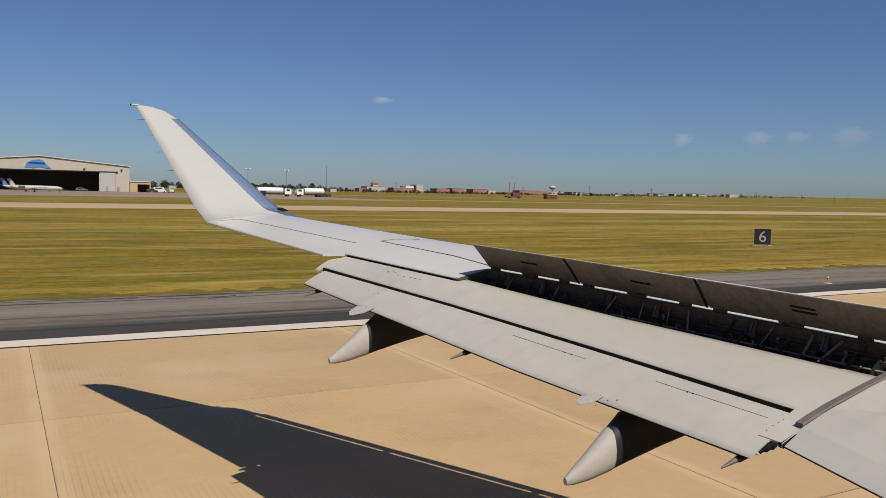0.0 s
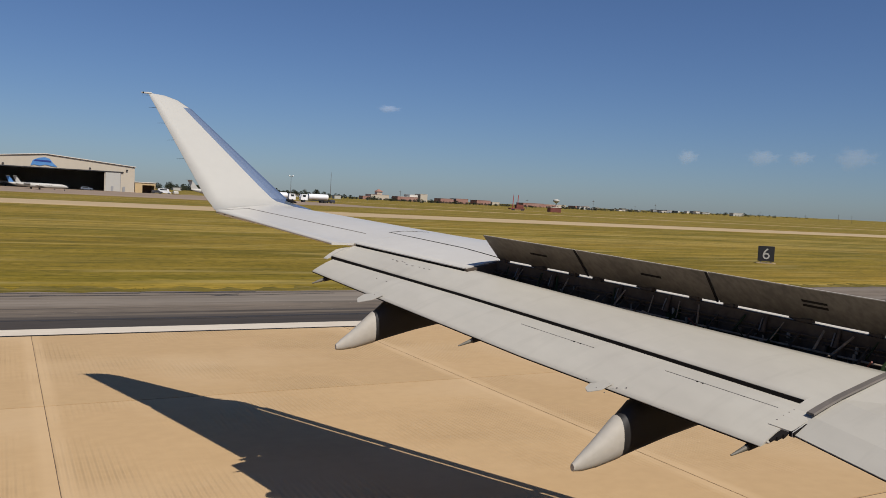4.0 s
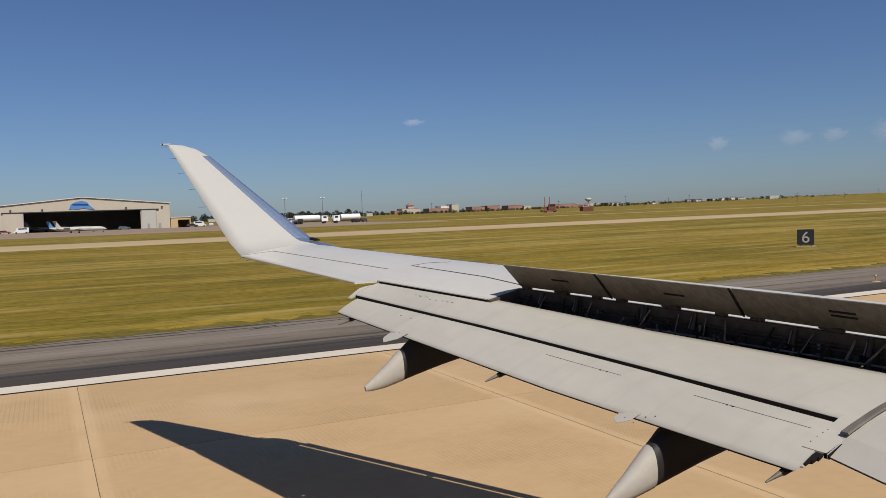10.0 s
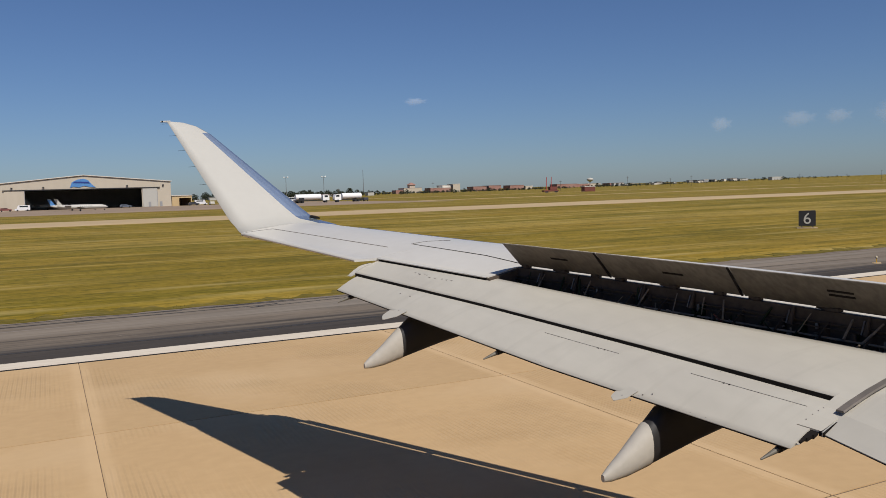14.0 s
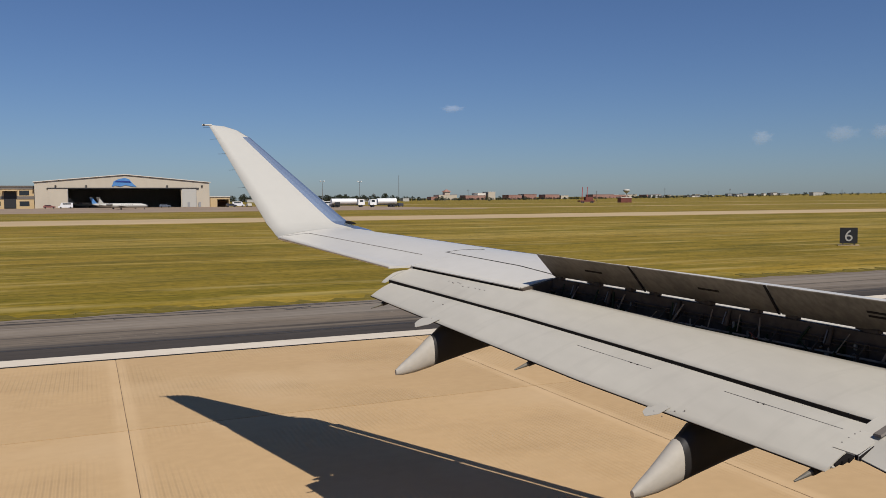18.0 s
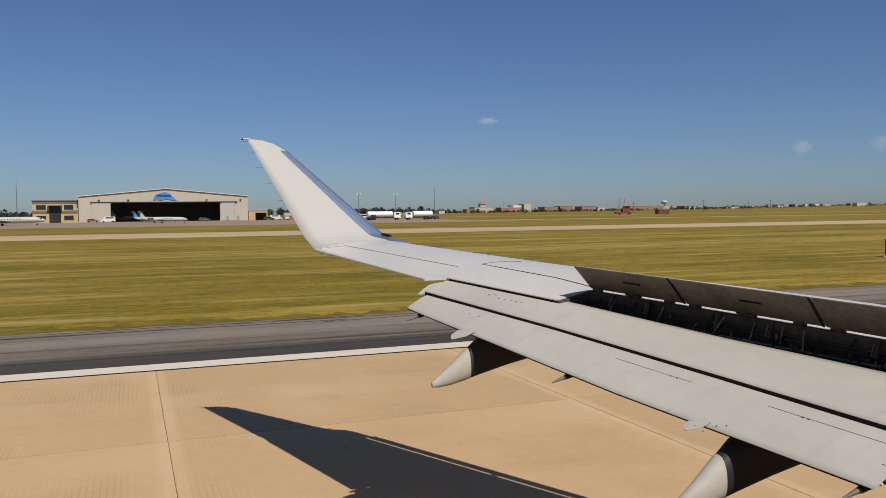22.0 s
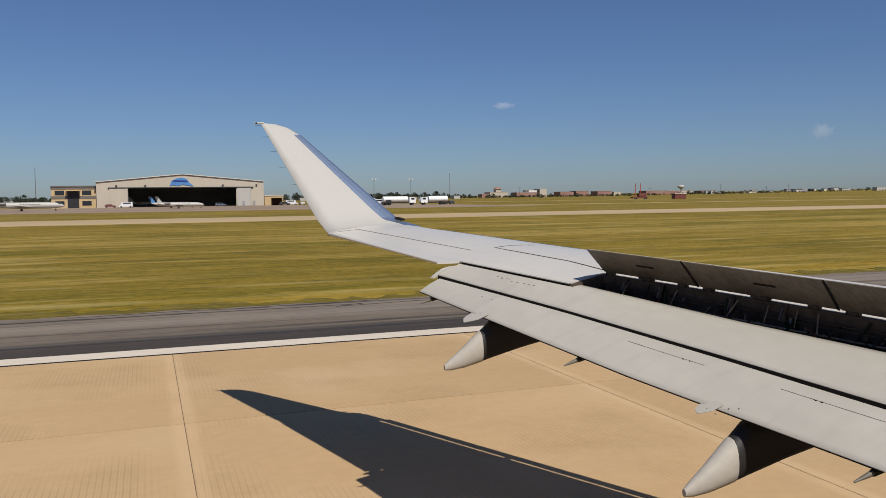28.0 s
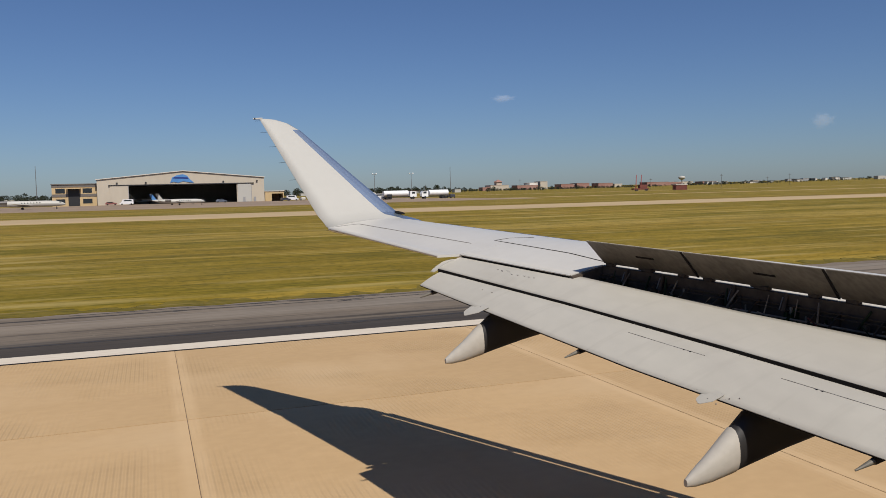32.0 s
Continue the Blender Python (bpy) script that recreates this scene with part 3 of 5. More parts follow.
def seam(name, pts, width, material, lift=0.003, parent=None):
    """A thin band laid on the upper wing skin through plan points."""
    rings = []
    fine = []
    for (xa, ya), (xb, yb) in zip(pts, pts[1:]):
        for k in range(8):
            fine.append((xa + (xb - xa) * k / 8, ya + (yb - ya) * k / 8))
    fine.append(pts[-1])
    for i, (x, y) in enumerate(fine):
        a, b = fine[max(i - 1, 0)], fine[min(i + 1, len(fine) - 1)]
        d = Vector((b[0] - a[0], b[1] - a[1])).normalized()
        o = Vector((-d.y, d.x)) * width / 2
        rings.append([(x - o.x, y - o.y, top(x - o.x, y - o.y) + lift), (x + o.x, y + o.y, top(x + o.x, y + o.y) + lift), (x, y, top(x, y) - 0.01)])
    return part(name, loft(rings, smooth=False), material, parent or airliner)


seam("aileron_gap", [(2.72, 11.92), (3.49, 9.78)], 0.009, M_STRIP)
seam("aileron_gap", [(2.72, 11.92), (2.38, 12.05)], 0.006, M_SCUFF)
seam("spoiler_front_seam", [(3.75, 9.70), (4.10, 8.60), (4.20, 8.08)], 0.012, M_SEAL_SHADE)
seam("spoiler_front_seam", [(3.77, 9.70), (3.95, 9.70), (4.20, 9.60)], 0.008, M_SEAL_SHADE)
seam("skin_seam", [(4.64, 7.32), (5.19, 5.8), (5.63, 4.82)], 0.010, M_SEAL_SHADE)
for ya, yb in ((SP_OUT + 0.03, 9.46),):
    part("trailing_edge_lip", loft([[(te(y) - 0.008, y, zt(y) + 0.002), (te(y) + 0.012, y, zt(y) + 0.005), (te(y) + 0.012, y, zt(y) - 0.012), (te(y) - 0.008, y, zt(y) - 0.007)] for y in np.linspace(ya, yb, 5)], smooth=False), M_WING, airliner)
part("flap_cove", loft([[(te(y) - 0.004, y, zt(y) - 0.006), (te(y) + 0.06, y, zt(y) - 0.012), (te(y) + 0.06, y, zt(y) - 0.14), (te(y) - 0.004, y, zt(y) - 0.14)] for y in np.linspace(SP_OUT + 0.03, 9.44, 5)], smooth=False), M_SEAL_SHADE, airliner)
cap = tube((5.12, 7.03, 2.95), (5.12, 7.03, top(5.12, 7.03) + 0.004), 0.07, 0.07, 14)
part("fuel_cap", cap, M_STRIP, airliner, "dark round filler cap")

# raised spoilers
RAISE, SPAN_SP = radians(39), 0.355
cuts = [SP_OUT, 7.05, 5.96, SP_IN]
for outer, inner in zip(cuts, cuts[1:]):
    hinge_way = Vector((te(inner) - te(outer), inner - outer, 0)).normalized()
    aft = Vector((hinge_way.y, -hinge_way.x, 0))
    if aft.x > 0:
        aft = -aft
    o_y, i_y = outer - 0.005, inner + 0.005
    lift = aft * math.cos(RAISE) + Vector((0, 0, math.sin(RAISE)))
    thick = aft * -math.sin(RAISE) + Vector((0, 0, math.cos(RAISE)))
    rings = []
    for y in (o_y, i_y):
        root = Vector((te(y) + HINGE, y, top(te(y) + HINGE, y) + 0.007)) + lift * 0.024
        tip = root + lift * (SPAN_SP + lerp(y, [(4.66, 0.085), (5.96, 0.045), (7.98, 0.005)]))
        rings.append([root, tip, tip + thick * 0.006, (root + tip) / 2 + thick * 0.03, root + thick * 0.028])
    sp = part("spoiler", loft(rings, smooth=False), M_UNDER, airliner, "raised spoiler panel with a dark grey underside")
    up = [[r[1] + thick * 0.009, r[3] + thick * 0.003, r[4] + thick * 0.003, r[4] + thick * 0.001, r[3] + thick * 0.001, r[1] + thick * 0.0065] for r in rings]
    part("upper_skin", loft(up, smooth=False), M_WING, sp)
    r1 = rings[1]
    part("edge_seal", loft([[r1[0] - thick * 0.006, r1[1] - thick * 0.006, r1[1] + thick * 0.004, r1[0] + thick * 0.004], [p + (r1[0] - rings[0][0]).normalized() * -0.018 for p in (r1[0] - thick * 0.006, r1[1] - thick * 0.006, r1[1] + thick * 0.004, r1[0] + thick * 0.004)]], smooth=False), M_SEAL_SHADE, sp)
    for f in (0.22, 0.38):
        c = rings[0][0].lerp(rings[1][0], 0.55) + lift * SPAN_SP * (0.35 + f)
        along = (rings[1][0] - rings[0][0]).normalized()
        if f < 0.3 or inner < 5:
            part("slot", loft([[c - along * 0.09 + lift * 0.012 - thick * 0.004, c - along * 0.09 - lift * 0.012 - thick * 0.004, c - along * 0.09 - lift * 0.012 + thick * 0.004, c - along * 0.09 + lift * 0.012 + thick * 0.004],
                              [c + along * 0.09 + lift * 0.012 - thick * 0.004, c + along * 0.09 - lift * 0.012 - thick * 0.004, c + along * 0.09 - lift * 0.012 + thick * 0.004, c + along * 0.09 + lift * 0.012 + thick * 0.004]], smooth=False), M_SEAL_SHADE, sp)
    # hinge brackets, actuators and slanting rods in the bay
    for f, w in ((0.05, 0.055), (0.445, 0.10), (0.82, 0.05)):
        p = rings[0][0].lerp(rings[1][0], f)
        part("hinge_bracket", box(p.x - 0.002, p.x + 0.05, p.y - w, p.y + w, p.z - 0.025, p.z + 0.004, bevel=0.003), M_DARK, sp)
    rng = random.Random(int(outer * 10))
    for f in (0.2, 0.36, 0.56, 0.72, 0.84):
        p = rings[0][0].lerp(rings[1][0], f + rng.uniform(-0.05, 0.05))
        lean, r = rng.uniform(-0.09, 0.09), rng.uniform(0.005, 0.012)
        part("rod", tube((p.x - rng.uniform(0.08, 0.16), p.y + lean, p.z - 0.19), (p.x - 0.04, p.y, p.z - 0.05), r, r * 0.8), M_BAYMETAL if rng.random() < 0.6 else M_PRIMER, sp)
    for f in (0.28, 0.66):
        p = rings[0][0].lerp(rings[1][0], f)
        part("actuator", tube((p.x - 0.06, p.y, p.z - 0.16), (p.x - 0.015, p.y, p.z - 0.02), 0.022, 0.014), M_DARK, sp)
        part("piston", tube((p.x - 0.07, p.y + 0.03, p.z - 0.15), (p.x - 0.03, p.y + 0.03, p.z - 0.05), 0.006), M_POLE, sp)
rng = random.Random(7)
for k in range(22):
    y = SP_IN + 0.1 + k * 0.148
    x, z = te(y), zt(y)
    if k % 4 == 3:
        continue
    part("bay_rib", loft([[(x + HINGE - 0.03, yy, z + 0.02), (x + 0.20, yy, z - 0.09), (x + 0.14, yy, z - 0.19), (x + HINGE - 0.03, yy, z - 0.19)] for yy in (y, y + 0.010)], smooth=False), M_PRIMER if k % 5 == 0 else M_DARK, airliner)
    for _ in range(2):
        a, b = x + rng.uniform(0.20, 0.29), y + rng.uniform(0.02, 0.11)
        w, h = rng.uniform(0.008, 0.03), rng.uniform(0.05, 0.16)
        part("valve_block", box(a, a + w, b, b + w * rng.uniform(0.6, 2.2), z - 0.19, z - 0.19 + h, bevel=0.004), rng.choice((M_BAYMETAL, M_DARK, M_PRIMER)), airliner)
    for _ in range(3):
        a, b, c = x + rng.uniform(0.10, 0.30), y + rng.uniform(0.0, 0.14), z - 0.19 + rng.uniform(0.0, 0.12)
        d = Vector((rng.uniform(-0.05, 0.05), rng.uniform(-0.10, 0.10), rng.uniform(0.0, 0.07)))
        part("bay_link", tube((a, b, c), (a + d.x, b + d.y, c + d.z), rng.uniform(0.003, 0.008), n=6), rng.choice((M_BAYMETAL, M_BAYMETAL, M_DARK, M_PRIMER, M_RUST)), airliner)
    if k % 3 == 1:
        a = y + rng.uniform(0.0, 0.06)
        part("fitting", box(x + 0.27, x + 0.285, a, a + rng.uniform(0.015, 0.035), z - 0.02 - rng.uniform(0, 0.05), z + 0.0, bevel=0.003), M_POLE, airliner)
for dx, dz, r in ((0.20, -0.13, 0.006), (0.24, -0.09, 0.009), (0.29, -0.03, 0.005), (0.31, 0.0, 0.006)):
    bm = bmesh.new()
    ysx = (SP_IN, 5.3, 5.96, 7.0, SP_OUT)
    for a, b in zip(ysx, ysx[1:]):
        tube((te(a) + dx, a, zt(a) + dz), (te(b) + dx, b, zt(b) + dz), r, n=6, bm=bm)
    part("hydraulic_pipe", bm, M_BAYMETAL if r > 0.008 else M_DARK, airliner)

# flaps: a fore and an aft panel, drooped
FORE_END = [(4.4, 4.39), (5.96, 4.0), (7.66, 3.54), (9.47, 2.97)]
AFT_END = [(4.4, 3.894), (6.38, 3.37), (9.4, 2.75)]


def flap_ring(y, xa, za, xb, zb, thick, hump):
    """Ring from the front edge (xa, za) to the rear edge (xb, zb)."""
    us = [0, 0.12, 0.3, 0.5, 0.75, 0.92, 1.0]
    up = [(xa + (xb - xa) * u, y, za + (zb - za) * u + hump * math.sin(math.pi * u)) for u in us]
    lo = [(xa + (xb - xa) * u, y, za + (zb - za) * u - 0.004 - thick * math.sin(math.pi * min(u * 0.9 + 0.1, 1)) + hump * 0.8 * math.sin(math.pi * u)) for u in us[::-1]]
    return up + lo


def fore_z(y):
    return zt(y) - lerp(y, [(4.4, 0.2025), (9.47, 0.14)])


def aft_z(y):
    return zt(y) - lerp(y, [(4.4, 0.423), (9.4, 0.30)])


def front_drop(y):
    return lerp(y, [(4.4, 0.098), (6.5, 0.068), (8.0, 0.013), (9.47, 0.010)])


def fore_hump(y):
    return 0.02 + 0.015 * (9.5 - y) / 5


def aft_hump(y):
    return 0.015 + 0.03 * (9.5 - y) / 5


def aft_drop(y):
    return lerp(y, [(4.4, 0.028), (9.4, 0.010)])


fore, aftp, lips = [], [], []
for y in (4.47, 4.62, 5.1, 5.5, 5.96, 6.38, 6.5, 7.0, 7.66, 8.0, 8.5, 9.0, 9.46):
    xf = lerp(y, FORE_END)
    fore.append(flap_ring(y, te(y) + 0.09, zt(y) - front_drop(y), xf, fore_z(y), 0.10, fore_hump(y)))
for y in (4.53, 4.62, 5.1, 5.5, 5.96, 6.38, 6.5, 7.0, 7.66, 8.0, 8.5, 9.0, 9.43):
    xf, xr = lerp(y, FORE_END), lerp(y, AFT_END)
    aftp.append(flap_ring(y, xf + 0.06, fore_z(y) - aft_drop(y), xr, aft_z(y), 0.05, aft_hump(y)))
for y in (4.62, 5.1, 5.5, 5.96, 6.38, 7.0, 7.66, 8.5, 9.46):
    xf = lerp(y, FORE_END)
    lips.append([(xf - 0.003, y, fore_z(y) - 0.006), (xf + 0.05, y, fore_z(y) + 0.0), (xf + 0.05, y, fore_z(y) - 0.09), (xf - 0.003, y, fore_z(y) - 0.09)])
flap = part("fore_flap", loft(fore), M_FLAP, airliner, "drooped light grey flap panel")
part("slot_gap", loft(lips, smooth=False), M_SEAL_SHADE, flap)
aft_flap = part("aft_flap", loft(aftp), M_FLAP, airliner, "drooped light grey flap panel with scuffs")
# Added black strip that draws the shade under the aft flap's rear edge.
edge = []
for y in (4.55, 5.1, 5.5, 5.96, 6.38, 7.0, 7.66, 8.5, 9.43):
    xr, z = lerp(y, AFT_END), aft_z(y)
    edge.append([(xr + 0.012, y, z - 0.003), (xr - 0.003, y, z - 0.005), (xr - 0.001, y, z - 0.012), (xr + 0.012, y, z - 0.012)])
part("edge_shade_strip", loft(edge, smooth=False), M_SEAL_SHADE, aft_flap, "dark strip drawn for the shade under the flap edge")
part("outer_lip", loft([flap_ring(y, te(y) - 0.03 - d, zt(y) - 0.05, lerp(9.47, FORE_END) - 0.05 - d, fore_z(y) - 0.035, 0.03, 0.03) for y, d in ((9.465, 0.0), (9.51, 0.02))]), M_WHITE, flap)


def on_aft(y, f):
    xb = lerp(y, FORE_END) + 0.06
    x = xb + (lerp(y, AFT_END) - xb) * f
    z = fore_z(y) - aft_drop(y) + (aft_z(y) - fore_z(y) + aft_drop(y)) * f + aft_hump(y) * math.sin(math.pi * f)
    return x, z


rng = random.Random(17)
for ya, yb, f in ((4.67, 5.46, 0.38), (6.05, 6.77, 0.39)):
    y = ya
    while y < yb:
        step = rng.uniform(0.02, 0.07)
        w = rng.uniform(0.0015, 0.0045) * (1.0 if ya + 0.15 < y < yb - 0.12 else 0.6)
        rings = []
        for yy in (y, min(y + step, yb)):
            (x0, z0), (x1, z1) = on_aft(yy, f - w / 2), on_aft(yy, f + w / 2)
            rings.append([(x0, yy, z0 + 0.002), (x1, yy, z1 + 0.002), ((x0 + x1) / 2, yy, z0 - 0.01)])
        part("scuff_line", loft(rings, smooth=False), M_WORN, aft_flap)
        y += step + rng.choice((0.0, 0.0, 0.0, 0.0, 0.002))
    for k in ((0.64, 0.69) if ya < 5 else (0.17, 0.25)):
        y = ya + (yb - ya) * k
        x, z = on_aft(y, f + 0.005)
        part("chip", tube((x, y, z - 0.004), (x, y, z + 0.003), 0.0065, n=8), M_SEAL_SHADE, aft_flap)
for y, f in ((8.6, 0.45), (8.45, 0.45)):
    x, z = on_aft(y, f)
    for d in (0, 0.045):
        part("chip", tube((x, y + d, z - 0.004), (x, y + d, z + 0.003), 0.008, n=6), M_SCUFF, aft_flap)
rng = random.Random(3)
for y in (8.78, 8.72, 8.70, 8.66, 8.62, 8.55, 8.48, 8.40, 8.34, 8.28):
    xa, xb = te(y) + 0.09, lerp(y, FORE_END)
    u = 0.52 + rng.uniform(-0.05, 0.05)
    x, z = xa + (xb - xa) * u, zt(y) - front_drop(y) + (fore_z(y) - zt(y) + front_drop(y)) * u + fore_hump(y) * math.sin(math.pi * u)
    part("chip", box(x - 0.008, x + 0.008, y, y + rng.uniform(0.02, 0.06), z - 0.01, z + 0.003), M_SCUFF, flap)
# closing panel over the slot at the inner end, with its row of screws
rings = []
for y in (4.462, 4.604):
    pts = [(te(y) + 0.09 + (lerp(y, FORE_END) - te(y) - 0.09) * u, zt(y) - front_drop(y) + (fore_z(y) - zt(y) + front_drop(y)) * u + fore_hump(y) * math.sin(math.pi * u)) for u in (0.7, 0.85, 1.0)]
    pts += [on_aft(y, f) for f in (0.3, 0.5, 0.7)]
    rings.append([(x, y, z + 0.004) for x, z in pts] + [(x, y, z - 0.014) for x, z in pts[::-1]])
panel = part("closing_panel", loft(rings, smooth=False), M_FLAP, flap)
for f in (0.1, 0.17, 0.25, 0.33, 0.41, 0.5, 0.6):
    x, z = on_aft(4.59, f)
    part("screw", tube((x, 4.59, z), (x, 4.59, z + 0.0055), 0.004, n=6), M_SCUFF, panel)
# rivet rows on the flaps
bm = bmesh.new()
for y in np.arange(4.8, 9.3, 0.055):
    for f in (0.14, 0.97):
        if rng.random() < (0.7 if f < 0.5 else 0.88):
            continue
        x, z = on_aft(y, f)
        box(x - 0.002, x + 0.002, y - 0.002, y + 0.002, z - 0.003, z + 0.0012, bm)
tagged(part("rivet_rows", bm, M_SCUFF, aft_flap), kind="stuff")

# inner flap with its curved seal
IN_PROF = [(5.45, -0.03), (5.19, -0.035), (4.89, -0.09), (4.5, -0.17), (4.23, -0.24), (4.05, -0.325)]
inner = []
for y in (1.4, 2.6, 3.65, 4.50):
    dx = (4.5 - y) * 0.13
    up = [(x - dx * (1 if i > 2 else -3), y, zt(y) + o + 0.012 * math.sin(i)) for i, (x, o) in enumerate(IN_PROF)]
    lo = [(x, yy, z - (0.07 if 0 < i < 5 else 0.005)) for i, (x, yy, z) in enumerate(up)][::-1]
    inner.append(up + lo)
in_flap = part("inner_flap", loft(inner, smooth=False), M_FLAP, airliner, "drooped light grey inner flap")
# The inner flap gets the same strip, painted shade below its rear edge.
edge = []
for r in inner:
    x, y, z = r[5]
    edge.append([(x + 0.012, y, z - 0.004), (x - 0.003, y, z - 0.005), (x - 0.001, y, z - 0.011), (x + 0.012, y, z - 0.011)])
part("edge_shade_strip", loft(edge, smooth=False), M_SEAL_SHADE, in_flap, "dark strip drawn for the shade under the flap edge")
rings = []
for k in range(13):
    u = k / 12
    x = 5.35 + (4.21 - 5.35) * u
    o = lerp(-x, [(-a, b) for a, b in IN_PROF])
    y, w = 4.53 - 0.06 * u, 0.026 + 0.004 * u
    z = zt(4.5) + o + 0.02 - 0.01 * u
    rings.append([(x, y - w, z + 0.0), (x, y + w, z + 0.0), (x, y + w * 0.8, z + 0.012), (x, y - w * 0.8, z + 0.012)])
part("flap_seal", loft(rings, smooth=False), M_STRIP, airliner, "dark grey rubber seal between flaps")
(xa, za), (xb, zb) = on_aft(4.47, 0.36), on_aft(4.455, 0.72)
for name, m, off, w in (("seal_gap", M_SEAL_SHADE, 0.010, 0.011), ("seal_tail", M_WHITE, -0.004, 0.005), ("seal_gap", M_SEAL_SHADE, -0.014, 0.004)):
    part(name, loft([[(x, y + off - w, z + 0.008), (x, y + off + w, z + 0.008), (x, y + off + w, z - 0.02), (x, y + off - w, z - 0.02)] for x, y, z in ((xa + 0.02, 4.468, za), (xb, 4.455, zb))], smooth=False), m, airliner)
rings = []
for f, y0, y1, h in ((0.70, 4.475, 4.525, 0.022), (0.75, 4.482, 4.53, 0.034), (0.755, 4.49, 4.53, 0.026), (0.81, 4.50, 4.53, 0.030), (0.815, 4.508, 4.53, 0.018), (0.88, 4.515, 4.53, 0.014)):
    x, z = on_aft(4.52, f)
    rings.append([(x, y0, z - 0.008), (x, y1, z - 0.006), (x, y1, z - 0.006 - h), (x, y0, z - 0.008 - h * 0.8)])
fit = part("end_fitting", loft(rings, smooth=False), M_SEAL_SHADE, airliner, "ragged black end fitting")
x, z = on_aft(4.525, 0.9)
part("pin", box(x - 0.012, x + 0.012, 4.518, 4.535, z - 0.02, z - 0.008, bevel=0.003), M_FAIRTIP, fit)
for x in (4.98, 5.12):
    part("vent_slot", box(x - 0.012, x + 0.012, 4.12, 4.32, 2.40, zt(4.2) + lerp(-x, [(-a, b) for a, b in IN_PROF]) + 0.02), M_SEAL_SHADE, in_flap)


# flap track fairings, tail cones and fittings
def fairing(y, tx, tz):
    prof = [(-0.03, -0.02, 0.03, 0.02), (0.03, -0.025, 0.08, 0.038), (0.15, -0.01, 0.17, 0.06), (0.29, 0.025, 0.29, 0.08), (0.375, 0.046, 0.363, 0.0855), (0.45, 0.065, 0.43, 0.09), (0.75, 0.14, 0.48, 0.10), (1.05, 0.20, 0.48, 0.10), (1.6, 0.32, 0.48, 0.08)]
    rings = []
    for dx, z0, z1, w in prof:
        if tx + dx > lerp(y, AFT_END) - 0.02:
            roof = lerp(tx + dx, [(lerp(y, AFT_END), aft_z(y) - 0.01), (lerp(y, FORE_END), fore_z(y) - 0.12), (te(y), zt(y) - 0.24)])
            z1 = min(z1, roof - tz)
            z0 = min(z0, z1 - 0.04)
        c, h = (z0 + z1) / 2, (z1 - z0) / 2
        rings.append([(tx + dx, y + w * math.copysign(abs(math.cos(a)) ** 0.8, math.cos(a)), tz + c + h * math.copysign(abs(math.sin(a)) ** 0.9, math.sin(a))) for a in [2 * math.pi * i / 16 for i in range(16)]])
    # The body takes the dark colour as if wholly in the flap's shadow.
    fb = part("track_fairing", loft(rings[2:]), M_FAIR, airliner, "flap track fairing with the flap shadow in its dark colour")
    cap = rings[:4] + [[tuple(np.add(np.multiply(p, 0.45), np.multiply(q, 0.55))) for p, q in zip(rings[3], rings[4])]]
    shell = []
    for ring, k in zip(cap, (1.0, 1.0, 1.012, 1.022, 1.016)):
        c = np.mean(ring, axis=0)
        shell.append([(p[0] + 0.05 * (c[2] - p[2]), c[1] + (p[1] - c[1]) * k, c[2] + (p[2] - c[2]) * k) for p in ring])
    # The pale cone ends where the flap's shadow edge is drawn.
    part("tip_cone", loft(shell), M_FAIRTIP, fb, "pale tail cone")
    return fb


fairing(8.3, 2.64, 2.09)
fairing(5.5, 3.26, 1.755)


def plate(y, w, d):
    """A thin cover plate with a slanted corner that stands out behind the flap."""
    x, z = lerp(y, AFT_END), aft_z(y)
    pts = [(0.06, -w), (0.06, w), (0.0, w), (-d * 0.62, w * 0.86), (-d * 0.80, w * 0.72), (-d, w * 0.1), (-d * 0.95, -w * 0.06), (-d * 0.3, -w * 0.8)]
    part("cover_plate", loft([[(x + a, y + b, aft_z(y + b) + (0.004 if a > 0 else 0.002) + a * 0.45 + o) for a, b in pts] for o in (-0.002, 0.002)], smooth=False), M_FLAP, airliner)


for y, f in ((5.62, 0.93), (5.55, 0.95), (5.66, 1.04), (5.58, 1.06), (5.50, 0.90), (8.32, 0.96), (8.26, 0.97)):
    x, z = on_aft(y, min(f, 1.0))
    x -= max(f - 1, 0) * 0.8
    z += 0.006 - max(f - 1, 0) * 0.36
    part("screw", tube((x, y, z - 0.006), (x, y, z + 0.002), 0.0045, n=6), M_SCUFF, airliner)
plate(8.33, 0.12, 0.145)
plate(5.67, 0.075, 0.095)
for y in (9.22, 6.95, 4.62):
    x, z = lerp(y, AFT_END), aft_z(y)
    spike = part("flap_spike", tube((x + 0.03, y, z - 0.04), (x - 0.10, y + 0.015, z - 0.085), 0.020, 0.006, 8), M_SPIKE, airliner)
    part("socket", tube((x + 0.09, y, z - 0.02), (x + 0.02, y, z - 0.045), 0.03, 0.022, 8), M_FAIR, spike)


# winglet
def wl_path(s):
    """Span, height and lean of the winglet's chord plane; below 0 it bends out of the wing."""
    if s >= 0.10:
        return 12.21 + 1.59 * s, 3.257 + 1.62 * s, 1.0
    t = (s + 0.16) / 0.26
    p0, p1, p2 = (12.08, zt(12.08)), (12.21, 3.262), (12.369, 3.419)
    y = (1 - t) ** 2 * p0[0] + 2 * t * (1 - t) * p1[0] + t * t * p2[0]
    z = (1 - t) ** 2 * p0[1] + 2 * t * (1 - t) * p1[1] + t * t * p2[1]
    return y, z, t


